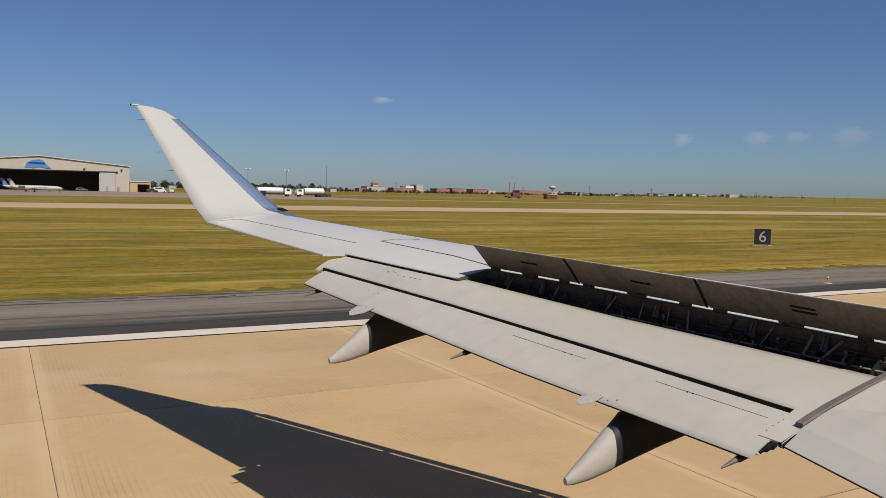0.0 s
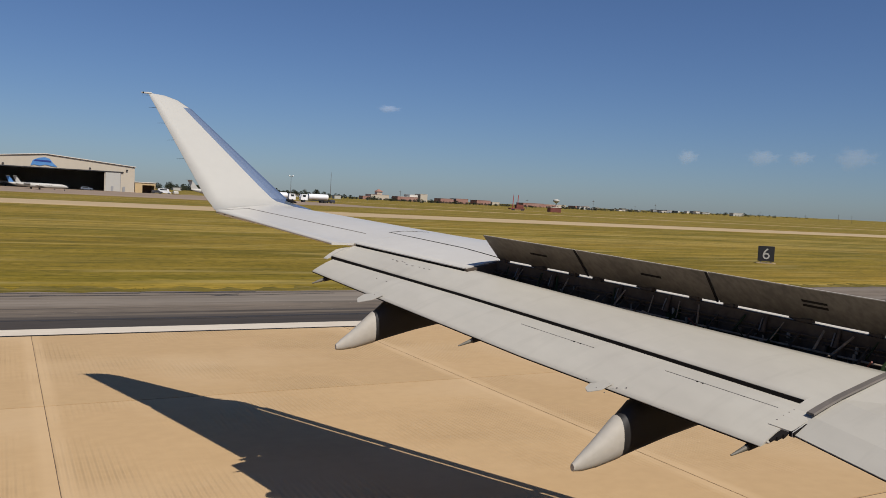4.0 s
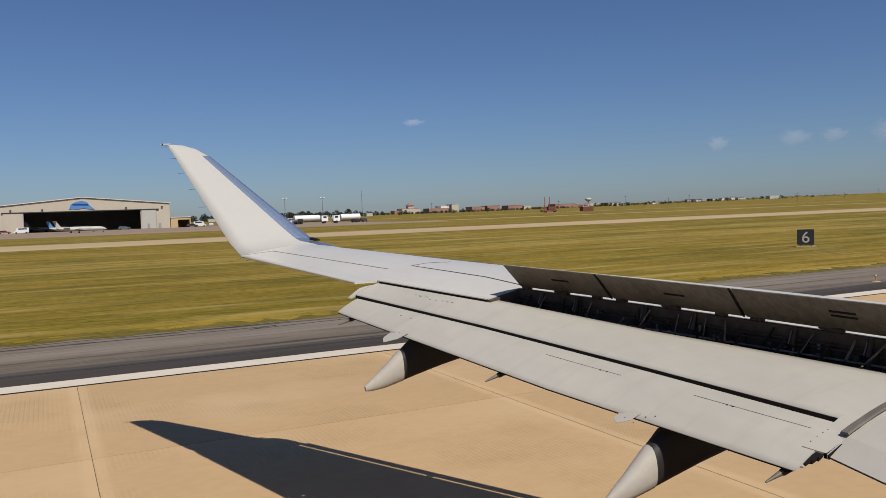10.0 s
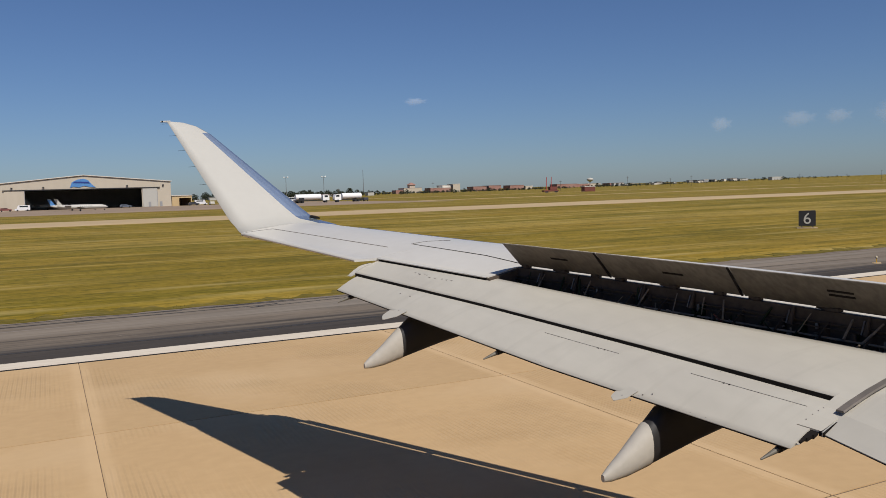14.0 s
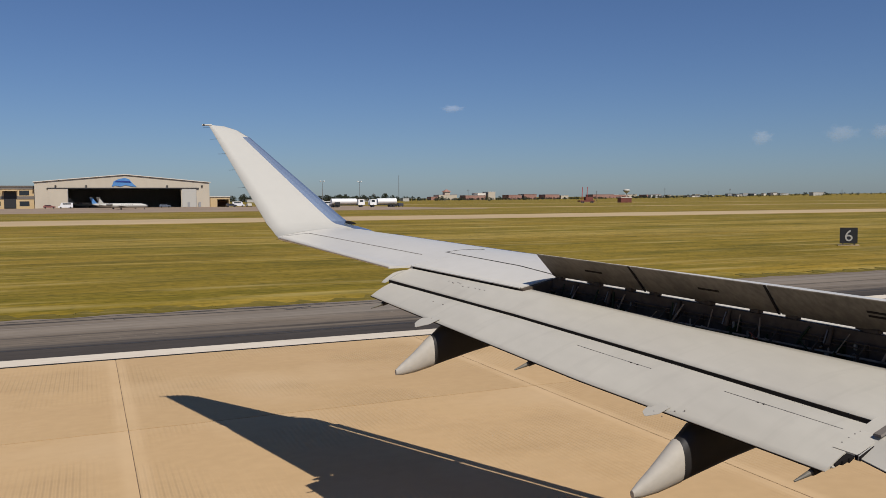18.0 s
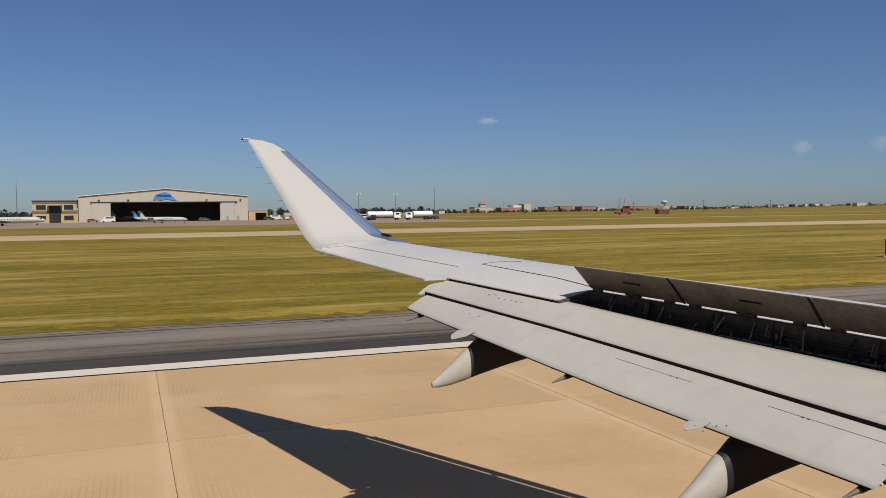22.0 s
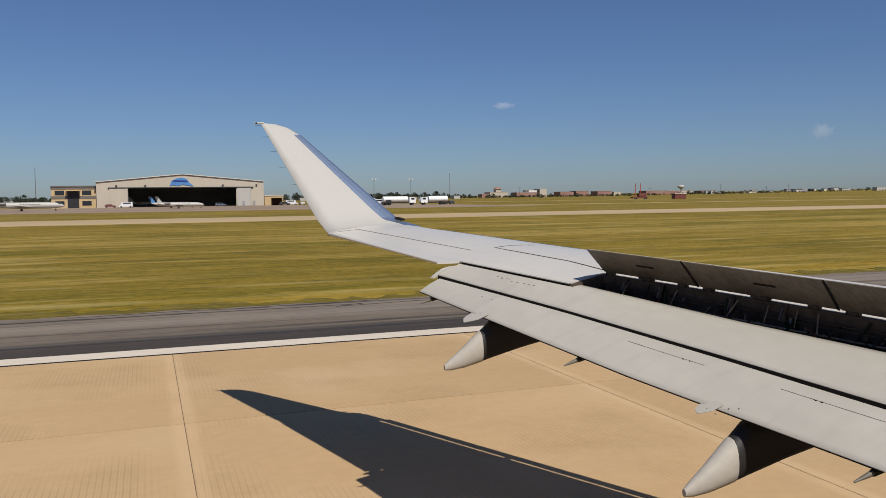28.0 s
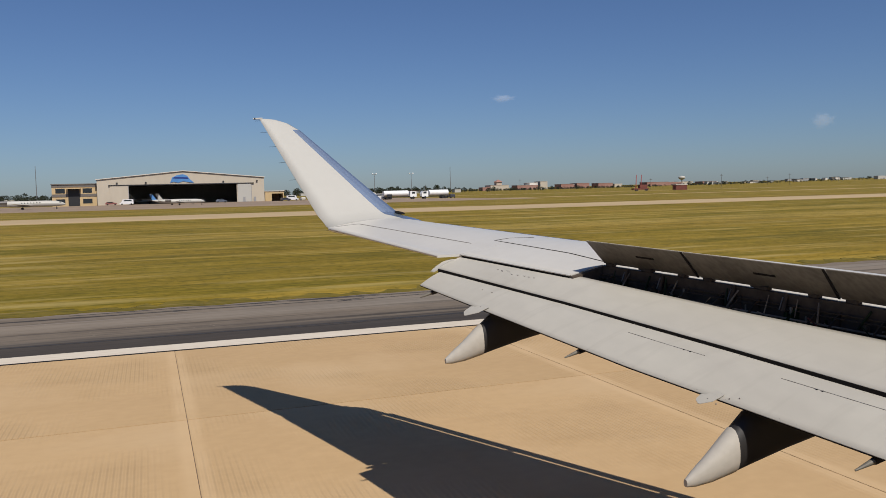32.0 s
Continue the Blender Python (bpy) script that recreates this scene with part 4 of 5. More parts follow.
def wl_ring(s):
    y, z, t = wl_path(s)
    xt = lerp(s, [(-0.16, lerp(12.08, TIP_T)), (0, 2.305), (1, 1.69)])
    xl = lerp(s, [(-0.16, 3.82), (0, 3.66), (0.06, 3.46), (0.2, 3.24), (0.88, 2.26), (0.95, 2.10), (0.985, 1.93), (1, 1.68)])
    c = xl - xt
    lean = math.atan2(0.093, 1) * (1 - t) + radians(45.5) * t
    nrm = Vector((0, -math.sin(lean), math.cos(lean)))
    us = [0, 0.2, 0.45, 0.7, 0.86, 0.95, 1]
    k = 1 - t
    th = [0.002, 0.012 + 0.028 * k, 0.020 + 0.044 * k, 0.022 + 0.040 * k, 0.018 + 0.022 * k, 0.011 + 0.01 * k, 0]
    bh = [0.004, 0.035, 0.05, 0.045, 0.03, 0.016, 0]
    mid = Vector((0, y, z))
    a = [mid + Vector((xt + c * u, 0, 0)) + nrm * (h * c) for u, h in zip(us, th)]
    b = [mid + Vector((xt + c * u, 0, 0)) - nrm * (h * c) for u, h in zip(us[-2::-1], bh[-2::-1])]
    return a, b


rings = [sum(wl_ring(s), []) for s in (-0.16, -0.11, -0.06, -0.02, 0.02, 0.06, 0.1, 0.2, 0.35, 0.5, 0.65, 0.8, 0.88, 0.95, 0.985, 1)]
winglet = part("winglet", loft(rings), M_WHITE, airliner, "white upswept winglet")
# polished leading-edge strip
rings = []
for s in (-0.13, -0.10, -0.06, -0.02, 0.02, 0.06, 0.1, 0.2, 0.35, 0.5, 0.65, 0.8, 0.88):
    a, b = wl_ring(s)
    nose_pt, out = a[-1], Vector((0, -0.714, 0.70)) * 0.002
    front = Vector((0.006, 0, 0))
    w = min(max((-0.06 - s) / 0.07, 0), 1)
    mid = a[4].lerp(a[5], 0.95 * w)
    cut = a[3].lerp(a[4], 0.55).lerp(a[5], 0.9 * w)
    cut_b = b[3].lerp(b[2], 0.5)
    rings.append([cut - out, cut + out, mid + out, a[5] + out + front, nose_pt + front * 1.5, b[0] - out + front, b[1] - out, cut_b - out, cut_b + out])
part("leading_edge", loft(rings, smooth=False), M_METAL, winglet, "polished metal leading edge")
bm = bmesh.new()
bmesh.ops.create_uvsphere(bm, u_segments=14, v_segments=8, radius=1.0, matrix=pose(3.43, 12.335, 3.412, 0, 14, 8) @ Matrix.Diagonal((0.085, 0.03, 0.02, 1)))
part("nav_light", bm, M_SEAL_SHADE, winglet, "dark navigation light lens")
part("tip_fitting", tube((1.74, 13.79, 4.872), (1.60, 13.79, 4.868), 0.014, 0.011), M_WHITE, winglet)
part("tip_band", tube((1.635, 13.79, 4.869), (1.615, 13.79, 4.8685), 0.0135, 0.0135), M_SEAL_SHADE, winglet)
for s in (0.975, 0.86, 0.72, 0.57, 0.41):
    y, z, xt = 12.21 + 1.59 * s, 3.257 + 1.62 * s, 2.305 - 0.615 * s
    part("static_wick", tube((xt + 0.01, y, z), (xt - 0.10, y, z - 0.008), 0.0025, 0.0015, 5), M_SEAL_SHADE, winglet)
for y in (12.0, 11.8, 11.6):
    part("static_wick", tube((lerp(y, TIP_T) + 0.01, y, zt(y) - 0.01), (lerp(y, TIP_T) - 0.06, y, zt(y) - 0.03), 0.0025, 0.0015, 5), M_SEAL_SHADE, airliner)

# hull, window opening at the eye, wheels
def hull_ring(x, k=1.0):
    return [(x, 1.40 * k * math.cos(a), 3.1 + 1.6 * k * math.sin(a)) for a in [2 * math.pi * i / 32 for i in range(32)]]


bm = bmesh.new()
hx = [(-13.5, 0.12), (-12, 0.42), (-9.5, 0.78), (-6.5, 0.97), (-4, 1), (-1.5, 1), (-0.55, 1), (0.75, 1), (2, 1), (5, 1), (9, 1), (13, 0.97), (15.5, 0.8), (17, 0.5), (17.8, 0.12)]
hr = [[bm.verts.new(p) for p in hull_ring(x, k)] for x, k in hx]
for j in range(len(hx) - 1):
    for i in range(32):
        if j == 6 and i in (31, 0, 1, 2, 3):
            continue
        bm.faces.new((hr[j][i], hr[j][(i + 1) % 32], hr[j + 1][(i + 1) % 32], hr[j + 1][i])).smooth = True
bm.faces.new(hr[0][::-1])
bm.faces.new(hr[-1])
bmesh.ops.recalc_face_normals(bm, faces=bm.faces[:])
bmesh.ops.solidify(bm, geom=bm.faces[:], thickness=0.05)
part("hull", bm, M_WHITE, airliner)
for sy in (2.6, -2.6):
    leg = part("gear_leg", tube((5.2, sy, 0.5), (5.2, sy, 2.1), 0.09), M_BAYMETAL, airliner)
    for o in (-0.22, 0.22):
        part("wheel", tube((5.2, sy + o - 0.12, 0.48), (5.2, sy + o + 0.12, 0.48), 0.475, n=24), M_TYRE, leg)

# ---- hangars ----
def prism(x0, x1, y0, y1, eave, ridge, along_y=True):
    """A gabled body; the ridge runs along y or along x."""
    bm = bmesh.new()
    xm, ym = (x0 + x1) / 2, (y0 + y1) / 2
    if along_y:
        rings = [[(x0, y, 0), (x1, y, 0), (x1, y, eave), (xm, y, ridge), (x0, y, eave)] for y in (y0, y1)]
    else:
        rings = [[(x, y0, 0), (x, y1, 0), (x, y1, eave), (x, ym, ridge), (x, y0, eave)] for x in (x0, x1)]
    return loft(rings, smooth=False, bm=bm)


def roof_sheets(x0, x1, y0, y1, eave, ridge, over, thick, along_y, material, parent):
    xm, ym = (x0 + x1) / 2, (y0 + y1) / 2
    for s in (-1, 1):
        if along_y:
            xe = x0 if s < 0 else x1
            sec = [(xe + s * over, eave - over * (ridge - eave) / (x1 - x0) * 2 + 0.05), (xm, ridge + 0.05)]
            rings = [[(sec[0][0], y, sec[0][1]), (sec[1][0], y, sec[1][1]), (sec[1][0], y, sec[1][1] + thick), (sec[0][0], y, sec[0][1] + thick)] for y in (y0 - over, y1 + over)]
        else:
            ye = y0 if s < 0 else y1
            sec = [(ye + s * over, eave - over * (ridge - eave) / (y1 - y0) * 2 + 0.05), (ym, ridge + 0.05)]
            rings = [[(x, sec[0][0], sec[0][1]), (x, sec[1][0], sec[1][1]), (x, sec[1][0], sec[1][1] + thick), (x, sec[0][0], sec[0][1] + thick)] for x in (x0 - over, x1 + over)]
        part("roof", loft(rings, smooth=False), material, parent, "pale metal roof")


GA = gz(-208, 330) + 0.05
hg = thing("hangar", -268, 312, GA, "wide cream hangar with blue corners and beige sliding doors", "hangar")
part("wall", prism(0.4, 118.6, 1.2, 57, 19.6, 24.3), M_SIDEG, hg, "grey metal side wall")
roof_sheets(0, 119, 0.2, 57, 20, 24.7, 0.5, 0.4, True, M_ROOFW, hg)
for x0, x1 in ((0.0, 11.0), (108.0, 119.0)):
    part("corner_panel", box(x0, x1, 0, 1.3, 0, 19.7), M_BLUE, hg, "deep blue corner panel")
fascia = loft([[(11, y, 14.8), (108, y, 14.8), (108, y, 20.2), (59.5, y, 24.3), (11, y, 20.2)] for y in (0, 1.2)], smooth=False)
part("fascia", fascia, M_CREAM, hg, "cream metal gable band")
part("fascia_trim", box(11, 108, -0.15, 0.3, 14.5, 14.85), M_BLACK, hg)
for k in range(10):
    d = (0.25, 0.65, 1.05, 1.45, 1.0, 0.55, 0.9, 0.5, 0.85, 0.45)[k]
    x = 11 + k * 9.7
    leaf = part("sliding_door", box(x, x + 9.62, d - 0.2, d + 0.15, 0.1, 14.5), M_DOORB, hg)
    part("door_edge", box(x + 9.45, x + 9.66, d - 0.3, d - 0.1, 0.1, 14.5), M_BLACK, leaf)
    if k in (3, 7):
        part("wicket_door", box(x + 4, x + 5, d - 0.26, d - 0.18, 0.1, 2.2), M_CREAM, leaf)
for k in range(5):
    part("side_window", box(0.2, 0.6, 6 + k * 10, 9.2 + k * 10, 13.8, 15.4), M_GLASS, hg)
part("side_base", box(0.1, 0.5, 1.3, 57, 0, 0.6), M_BLACK, hg)
part("gutter", box(-0.5, 0.4, 0.5, 57, 19.4, 19.8), M_BLACK, hg)
for x, w, h, dz in ((51.5, 2.1, 3.6, 0), (54.2, 1.8, 2.6, -0.4), (56.6, 1.7, 2.6, -1.0), (59.2, 3.4, 3.6, 0), (63.2, 1.7, 2.4, -0.3), (65.4, 1.5, 2.4, -0.3), (67.4, 1.2, 3.0, 0)):
    bm = loft([[(x, y, 17.6 + dz), (x + w, y, 17.6 + dz), (x + w + 0.6, y, 17.6 + dz + h), (x + 0.6, y, 17.6 + dz + h)] for y in (-0.16, -0.02)], smooth=False)
    part("sign_bar", bm, M_SIGNB, hg, "plain blue sign shape")
for x in (40, 78):
    part("wall_light", box(x, x + 0.8, -0.5, -0.1, 15.0, 15.5), M_BLACK, hg)
annex = thing("shed", -275, 364, GA, "low grey metal shed beside the hangar", "shed")
part("wall", box(-16, 6, 0, 18, 0, 6), M_SIDEG, annex)
part("roof", box(-16.4, 6.4, -0.4, 18.4, 6, 6.4), M_POLE, annex)

GB = gz(-640, 340) + 0.05
hb = thing("hangar", -681, 305, GB, "tan metal hangar with white gabled roof and blue base band", "hangar")
part("wall", prism(0.3, 72.7, 0.4, 79.6, 15, 27.6, False), M_TAN, hb)
roof_sheets(0, 73, 0, 80, 15.2, 28, 0.4, 0.35, False, M_ROOFW, hb)
part("base_band", box(0, 73, -0.1, 0.42, 0, 3.4), M_BLUEBASE, hb, "blue-grey base band")
part("base_band", box(72.55, 73, 0.5, 79.6, 0, 3.4), M_BLUEBASE, hb, "blue-grey base band")
part("eave_trim", box(-0.2, 73.2, -0.25, 0.35, 14.6, 15.0), M_BLACK, hb)
for k in range(14):
    part("door_rib", box(4 + k * 5.0, 4.18 + k * 5.0, 0.22, 0.42, 3.5, 14.2), M_SEAL_SHADE if k % 3 == 0 else M_TANK, hb)
for x in (9, 21, 40, 57, 67):
    part("wall_light", box(x, x + 0.7, 0.0, 0.42, 12.2, 13.0), M_BLACK, hb)
part("wicket_door", box(62, 63.2, -0.16, -0.08, 0, 2.3), M_WHITE, hb)
for x in (6, 14, 22, 30, 38, 46, 54, 61, 67):
    part("base_post", box(x, x + 0.15, -0.16, -0.08, 0, 3.4), M_POLE, hb)
txt = bpy.data.curves.new("sign_text", "FONT")
txt.body, txt.size, txt.extrude, txt.space_character = "FIELD", 4.6, 0.08, 1.15
txt.materials.append(M_BLACK)
sign = new("sign_text", txt)
sign.parent = hb
sign.matrix_basis = pose(32, 0.16, 8.6, 90, 0, 0)

GC = gz(14, 372) + 0.05
hc = thing("hangar", -19.5, 371, GC, "low cream hangar with a wide open dark doorway", "hangar")
part("floor_slab", box(-0.5, 69.5, -1, 60, -0.6, 0.06), M_HARD, hc)
for x0, x1 in ((0, 0.5), (68.5, 69)):
    part("side_wall", box(x0, x1, 0.6, 60, 0, 10.6), M_CREAM, hc)
part("back_wall", loft([[(0.5, y, 0), (68.5, y, 0), (68.5, y, 10.6), (34.5, y, 13.6), (0.5, y, 10.6)] for y in (59.5, 60)], smooth=False), M_SIDEG, hc)
roof_sheets(0, 69, 0, 60, 10.7, 13.9, 0.5, 0.3, True, M_ROOFW, hc)
part("front_wall", box(0, 12.4, 0, 0.6, 0, 10.6), M_CREAM, hc, "cream metal front wall")
part("front_wall", box(57, 69, 0, 0.6, 0, 10.6), M_CREAM, hc, "cream metal front wall")
part("lintel", loft([[(12.4, y, 8.3), (57, y, 8.3), (57, y, 10.6), (69, y, 10.6), (34.5, y, 13.7), (0, y, 10.6), (12.4, y, 10.6)] for y in (0.0, 0.6)], smooth=False), M_CREAM, hc, "cream gable above the doorway")
part("door_track", box(4.5, 64.5, -0.5, 0.0, 8.1, 8.5), M_BLACK, hc)
for x0, x1, m in ((5.0, 12.4, M_CREAM), (57.4, 63.4, M_WHITE)):
    leaf = part("sliding_door", box(x0, x1, -0.35, -0.1, 0.1, 8.1), m, hc, "pale sliding door leaf")
    part("door_edge", box(x1 - 0.2, x1, -0.42, -0.35, 0.1, 8.1), M_SIDEG, leaf)
crest = [(29.2, 9.0), (30.6, 9.4), (32.5, 9.0), (34.5, 9.6), (37, 9.1), (39.0, 8.9), (37.4, 10.4), (36.2, 12.0), (34.5, 12.6), (32.0, 12.2), (30.0, 11.2)]
part("wall_crest", loft([[(x, y, z) for x, z in crest] for y in (-0.22, -0.04)], smooth=False), M_CREST, hc, "plain blue crest shape")
part("crest_band", loft([[(x, y, z) for x, z in ((30.4, 10.9), (36.8, 10.6), (36.4, 11.3), (31.0, 11.5))] for y in (-0.3, -0.23)], smooth=False), M_SIGNB, hc, "plain dark blue shape")
for x in (7.5, 19, 51, 65.5):
    part("wall_light", box(x, x + 0.7, -0.6, -0.05, 9.0, 9.5), M_BLACK, hc)
for x in (59.6, 64.2):
    part("wicket_door", box(x, x + 1.0, -0.5, -0.36, 0.1, 2.2), M_SIDEG, hc)
ann = thing("shed", 50.2, 374, GC, "small tan annex with an open dark bay", "shed")
part("wall", box(0, 0.4, 0, 9, 0, 4.4), M_TAN, ann)
part("wall", box(8.0, 8.4, 0, 9, 0, 4.4), M_TAN, ann)
part("back_wall", box(0.4, 8.0, 8.6, 9, 0, 4.4), M_BRICK, ann)
part("front_panel", box(0.4, 3.0, 0, 0.3, 0, 4.4), M_TAN, ann)
part("lintel", box(3.0, 8.0, 0, 0.3, 3.4, 4.4), M_TAN, ann)
part("roof", box(-0.3, 8.7, -0.3, 9.3, 4.4, 4.7), M_ROOFW, ann)
off = thing("terminal_office", -37, 374, GC, "two-storey tan office with dark brown bands", "building")
part("wall", box(0, 17.2, 0, 40, 0, 9.0), M_TAN, off)
part("roof", box(-0.3, 17.5, -0.4, 40.3, 9.0, 9.4), M_STRIP, off, "dark brown roof edge")
for z0, z1 in ((3.9, 5.1), (7.9, 8.9)):
    part("wall_band", box(-0.1, 17.3, -0.12, 0.0, z0, z1), M_STRIP, off, "dark brown wall band")
for x in (1.4, 11.8):
    for z in (1.1, 5.5):
        part("window", box(x, x + 3.6, -0.1, 0.0, z, z + 1.9), M_GLASS, off)
part("entrance", box(6.2, 10.6, -0.16, 0.0, 0.1, 7.2), M_BLACK, off, "dark tall entrance")
part("canopy", box(5.6, 11.2, -2.6, 0.0, 7.2, 7.6), M_TAN, off)

# ---- small buildings, tank and masts ----
tank = thing("storage_tank", -274, 412, gz(-274, 412), "tall cream cylindrical storage tank", "tank")
part("shell", tube((0, 0, 0), (0, 0, 13.6), 4.2, n=28), M_TANK, tank)
part("lid", tube((0, 0, 13.6), (0, 0, 14.3), 4.25, 0.6, n=28), M_TANK, tank)
part("ladder", box(-4.6, -4.2, -0.3, 0.3, 0, 14.2), M_BLACK, tank)


def mast(x, y, h, heads):
    z = gz(x, y)
    m = thing("light_mast", x, y, z, "tall grey apron light mast", "light mast", "apron light masts")
    part("pole", tube((0, 0, 0), (0, 0, h), 0.22, 0.12), M_POLE, m)
    bar = part("crossbar", box(-1.3, 1.3, -0.1, 0.1, h - 0.15, h + 0.1), M_POLE, m)
    for i in range(heads):
        ox = -1.2 + 2.4 * i / max(heads - 1, 1)
        part("lamp_head", box(ox - 0.45, ox + 0.45, -0.45, 0.35, h + 0.1, h + 0.75, bevel=0.1), M_BLACK if x < 0 else M_LAMP, bar)


for x, y, h, n in ((-565, 310, 16, 3), (-450, 300, 16, 2), (-345, 320, 16, 2), (-230, 262, 18, 3), (-150, 264, 16, 2), (-800, 300, 15, 2), (-300, 470, 16, 2), (141, 520, 15, 2), (168, 525, 15, 2), (118, 540, 15, 2)):
    mast(x, y, h, n)


def utility_pole(x, y, h):
    m = thing("utility_pole", x, y, gz(x, y), "dark wooden utility pole with crossarm", "utility pole", "far utility poles")
    part("pole", tube((0, 0, 0), (0, 0, h), 0.18, 0.13, 6), M_TRUNK, m)
    part("crossarm", box(-1.6, 1.6, -0.12, 0.12, h - 1.6, h - 1.3), M_TRUNK, m)


rng = random.Random(21)
for k in range(16):
    utility_pole(-260 + k * 105 + rng.uniform(-25, 25), 760 + rng.uniform(-60, 120), rng.uniform(9, 14))
for x, y, h in ((-120, 1050, 42), (430, 1150, 38)):
    lt = thing("lattice_mast", x, y, gz(x, y), "thin far radio mast", "radio mast")
    part("mast", tube((0, 0, 0), (0, 0, h), 0.5, 0.25, 5), M_POLE, lt)


def block(name, x, y, w, d, h, material, label, category, roof_mat=None, windows=0, group=""):
    b = thing(name, x, y, gz(x, y), label, category, group)
    part("wall", box(0, w, 0, d, -1.5, h), material, b)
    part("roof", box(-0.3, w + 0.3, -0.3, d + 0.3, h, h + 0.35), roof_mat or M_ROOFW, b)
    for i in range(windows):
        ww = w / windows
        part("window", box(ww * (i + 0.25), ww * (i + 0.7), -0.12, 0.1, h * 0.45, h * 0.75), M_GLASS, b)
    return b


for x, w in ((-505, 12), (-482, 22), (-456, 12), (-434, 17), (-402, 26)):
    block("container", x, 298, w, 2.6, 2.7 if w > 13 else 3.1, M_CREAM, "long cream storage container on the apron", "container", group="apron containers")
block("terminal_annex", -740, 330, 26, 14, 7, M_BRICK, "two-storey dark red office block", "building", windows=6)

# ---- town on the horizon ----
TOWN = "far town buildings"
rng = random.Random(5)
big = block("far_building", 556, 1290, 34, 24, 9, M_CREAM, "cream building with red roof on the horizon", "building", M_BRICK, 0, TOWN)
part("tower", box(13, 23, 4, 14, 9.3, 14.5), M_CREAM, big)
part("cap", loft([[(11.5, 2.5, 14.5), (24.5, 2.5, 14.5), (24.5, 15.5, 14.5), (11.5, 15.5, 14.5)], [(17, 8, 18.5), (19, 8, 18.5), (19, 10, 18.5), (17, 10, 18.5)]], smooth=False), M_BRICK, big)
part("wing", box(-14, 0, 2, 20, -1, 6), M_BRICK, big)
for x, w, h, m in ((612, 40, 8, M_BRICK), (640, 16, 12, M_ROOFW), (660, 14, 14, M_CREAM), (682, 24, 8, M_BRICK), (712, 22, 7, M_BRICK), (738, 26, 9, M_BRICK), (770, 30, 8, M_BRICK), (806, 16, 6, M_CREAM), (858, 46, 7, M_BRICK), (908, 38, 6, M_BRICK), (956, 30, 6, M_CREAM), (1010, 34, 5, M_BRICK)):
    block("far_building", x, 1290 + rng.uniform(-20, 30), w, 24, h, m, "low red-brick building on the horizon" if m is M_BRICK else "pale block on the horizon", "building", m if rng.random() < 0.5 else M_ROOFW, 0, TOWN)
for k in range(30):
    x = 930 + k * 12.5 + rng.uniform(-7, 7)
    y = 1210 + rng.uniform(-40, 60)
    block("far_building", x, y, rng.uniform(5, 16), 8, rng.uniform(2.6, 5.2), rng.choice((M_CREAM, M_WHITE, M_ROOFW, M_SIDEG, M_GLASS)), "small low building on the far rise", "building", rng.choice((M_ROOFW, M_POLE, M_GLASS)), 0, TOWN)
block("far_building", 1235, 1110, 28, 10, 6.0, M_WHITE, "long white shed on the far rise", "building", M_ROOFW, 0, TOWN)
for k in range(12):
    x = -330 + k * 62 + rng.uniform(-15, 15)
    y = rng.choice((930, 980, 1020)) + rng.uniform(-30, 30)
    block("far_building", x, y, rng.uniform(8, 20), 10, rng.uniform(2.6, 4.2), rng.choice((M_CREAM, M_WHITE, M_WHITE, M_SIDEG)), "small low building among far trees", "building", rng.choice((M_ROOFW, M_POLE, M_BRICK)), 0, TOWN)
wt = thing("water_tower", 830, 1130, gz(830, 1130), "far white water tower on the horizon", "water tower")
part("leg", tube((0, 0, 0), (0, 0, 10), 1.0, 0.8), M_WHITE, wt)
part("bowl", loft([[(r * math.cos(a), r * math.sin(a), z) for a in [2 * math.pi * i / 14 for i in range(14)]] for r, z in ((1.2, 9.5), (5, 12), (6, 13.6), (5, 15.4), (1, 16.4))]), M_WHITE, wt)
rig = thing("drilling_rig", 316, 477, gz(316, 477), "rust red field machine with two pale masts", "machine")
part("bed", box(-6, 6, -1.5, 1.5, 0.8, 1.8), M_RUST, rig)
part("engine_house", box(-1, 5, -1.4, 1.4, 1.8, 4.2, bevel=0.2), M_RUST, rig)
for ox in (-3.4, 0.6):
    part("mast", tube((ox, 0, 1.8), (ox + 0.5, 0, 11), 0.3, 0.2), M_RED, rig, "red and white mast")
for ox in (-4.5, -3.2, 3.2, 4.5):
    part("wheel", tube((ox, -1.7, 0.6), (ox, -1.2, 0.6), 0.6, n=14), M_TYRE, rig)
block("field_cabin", 340, 470, 9, 4, 3.4, M_RUST, "low rust red cabin in the grass", "cabin")

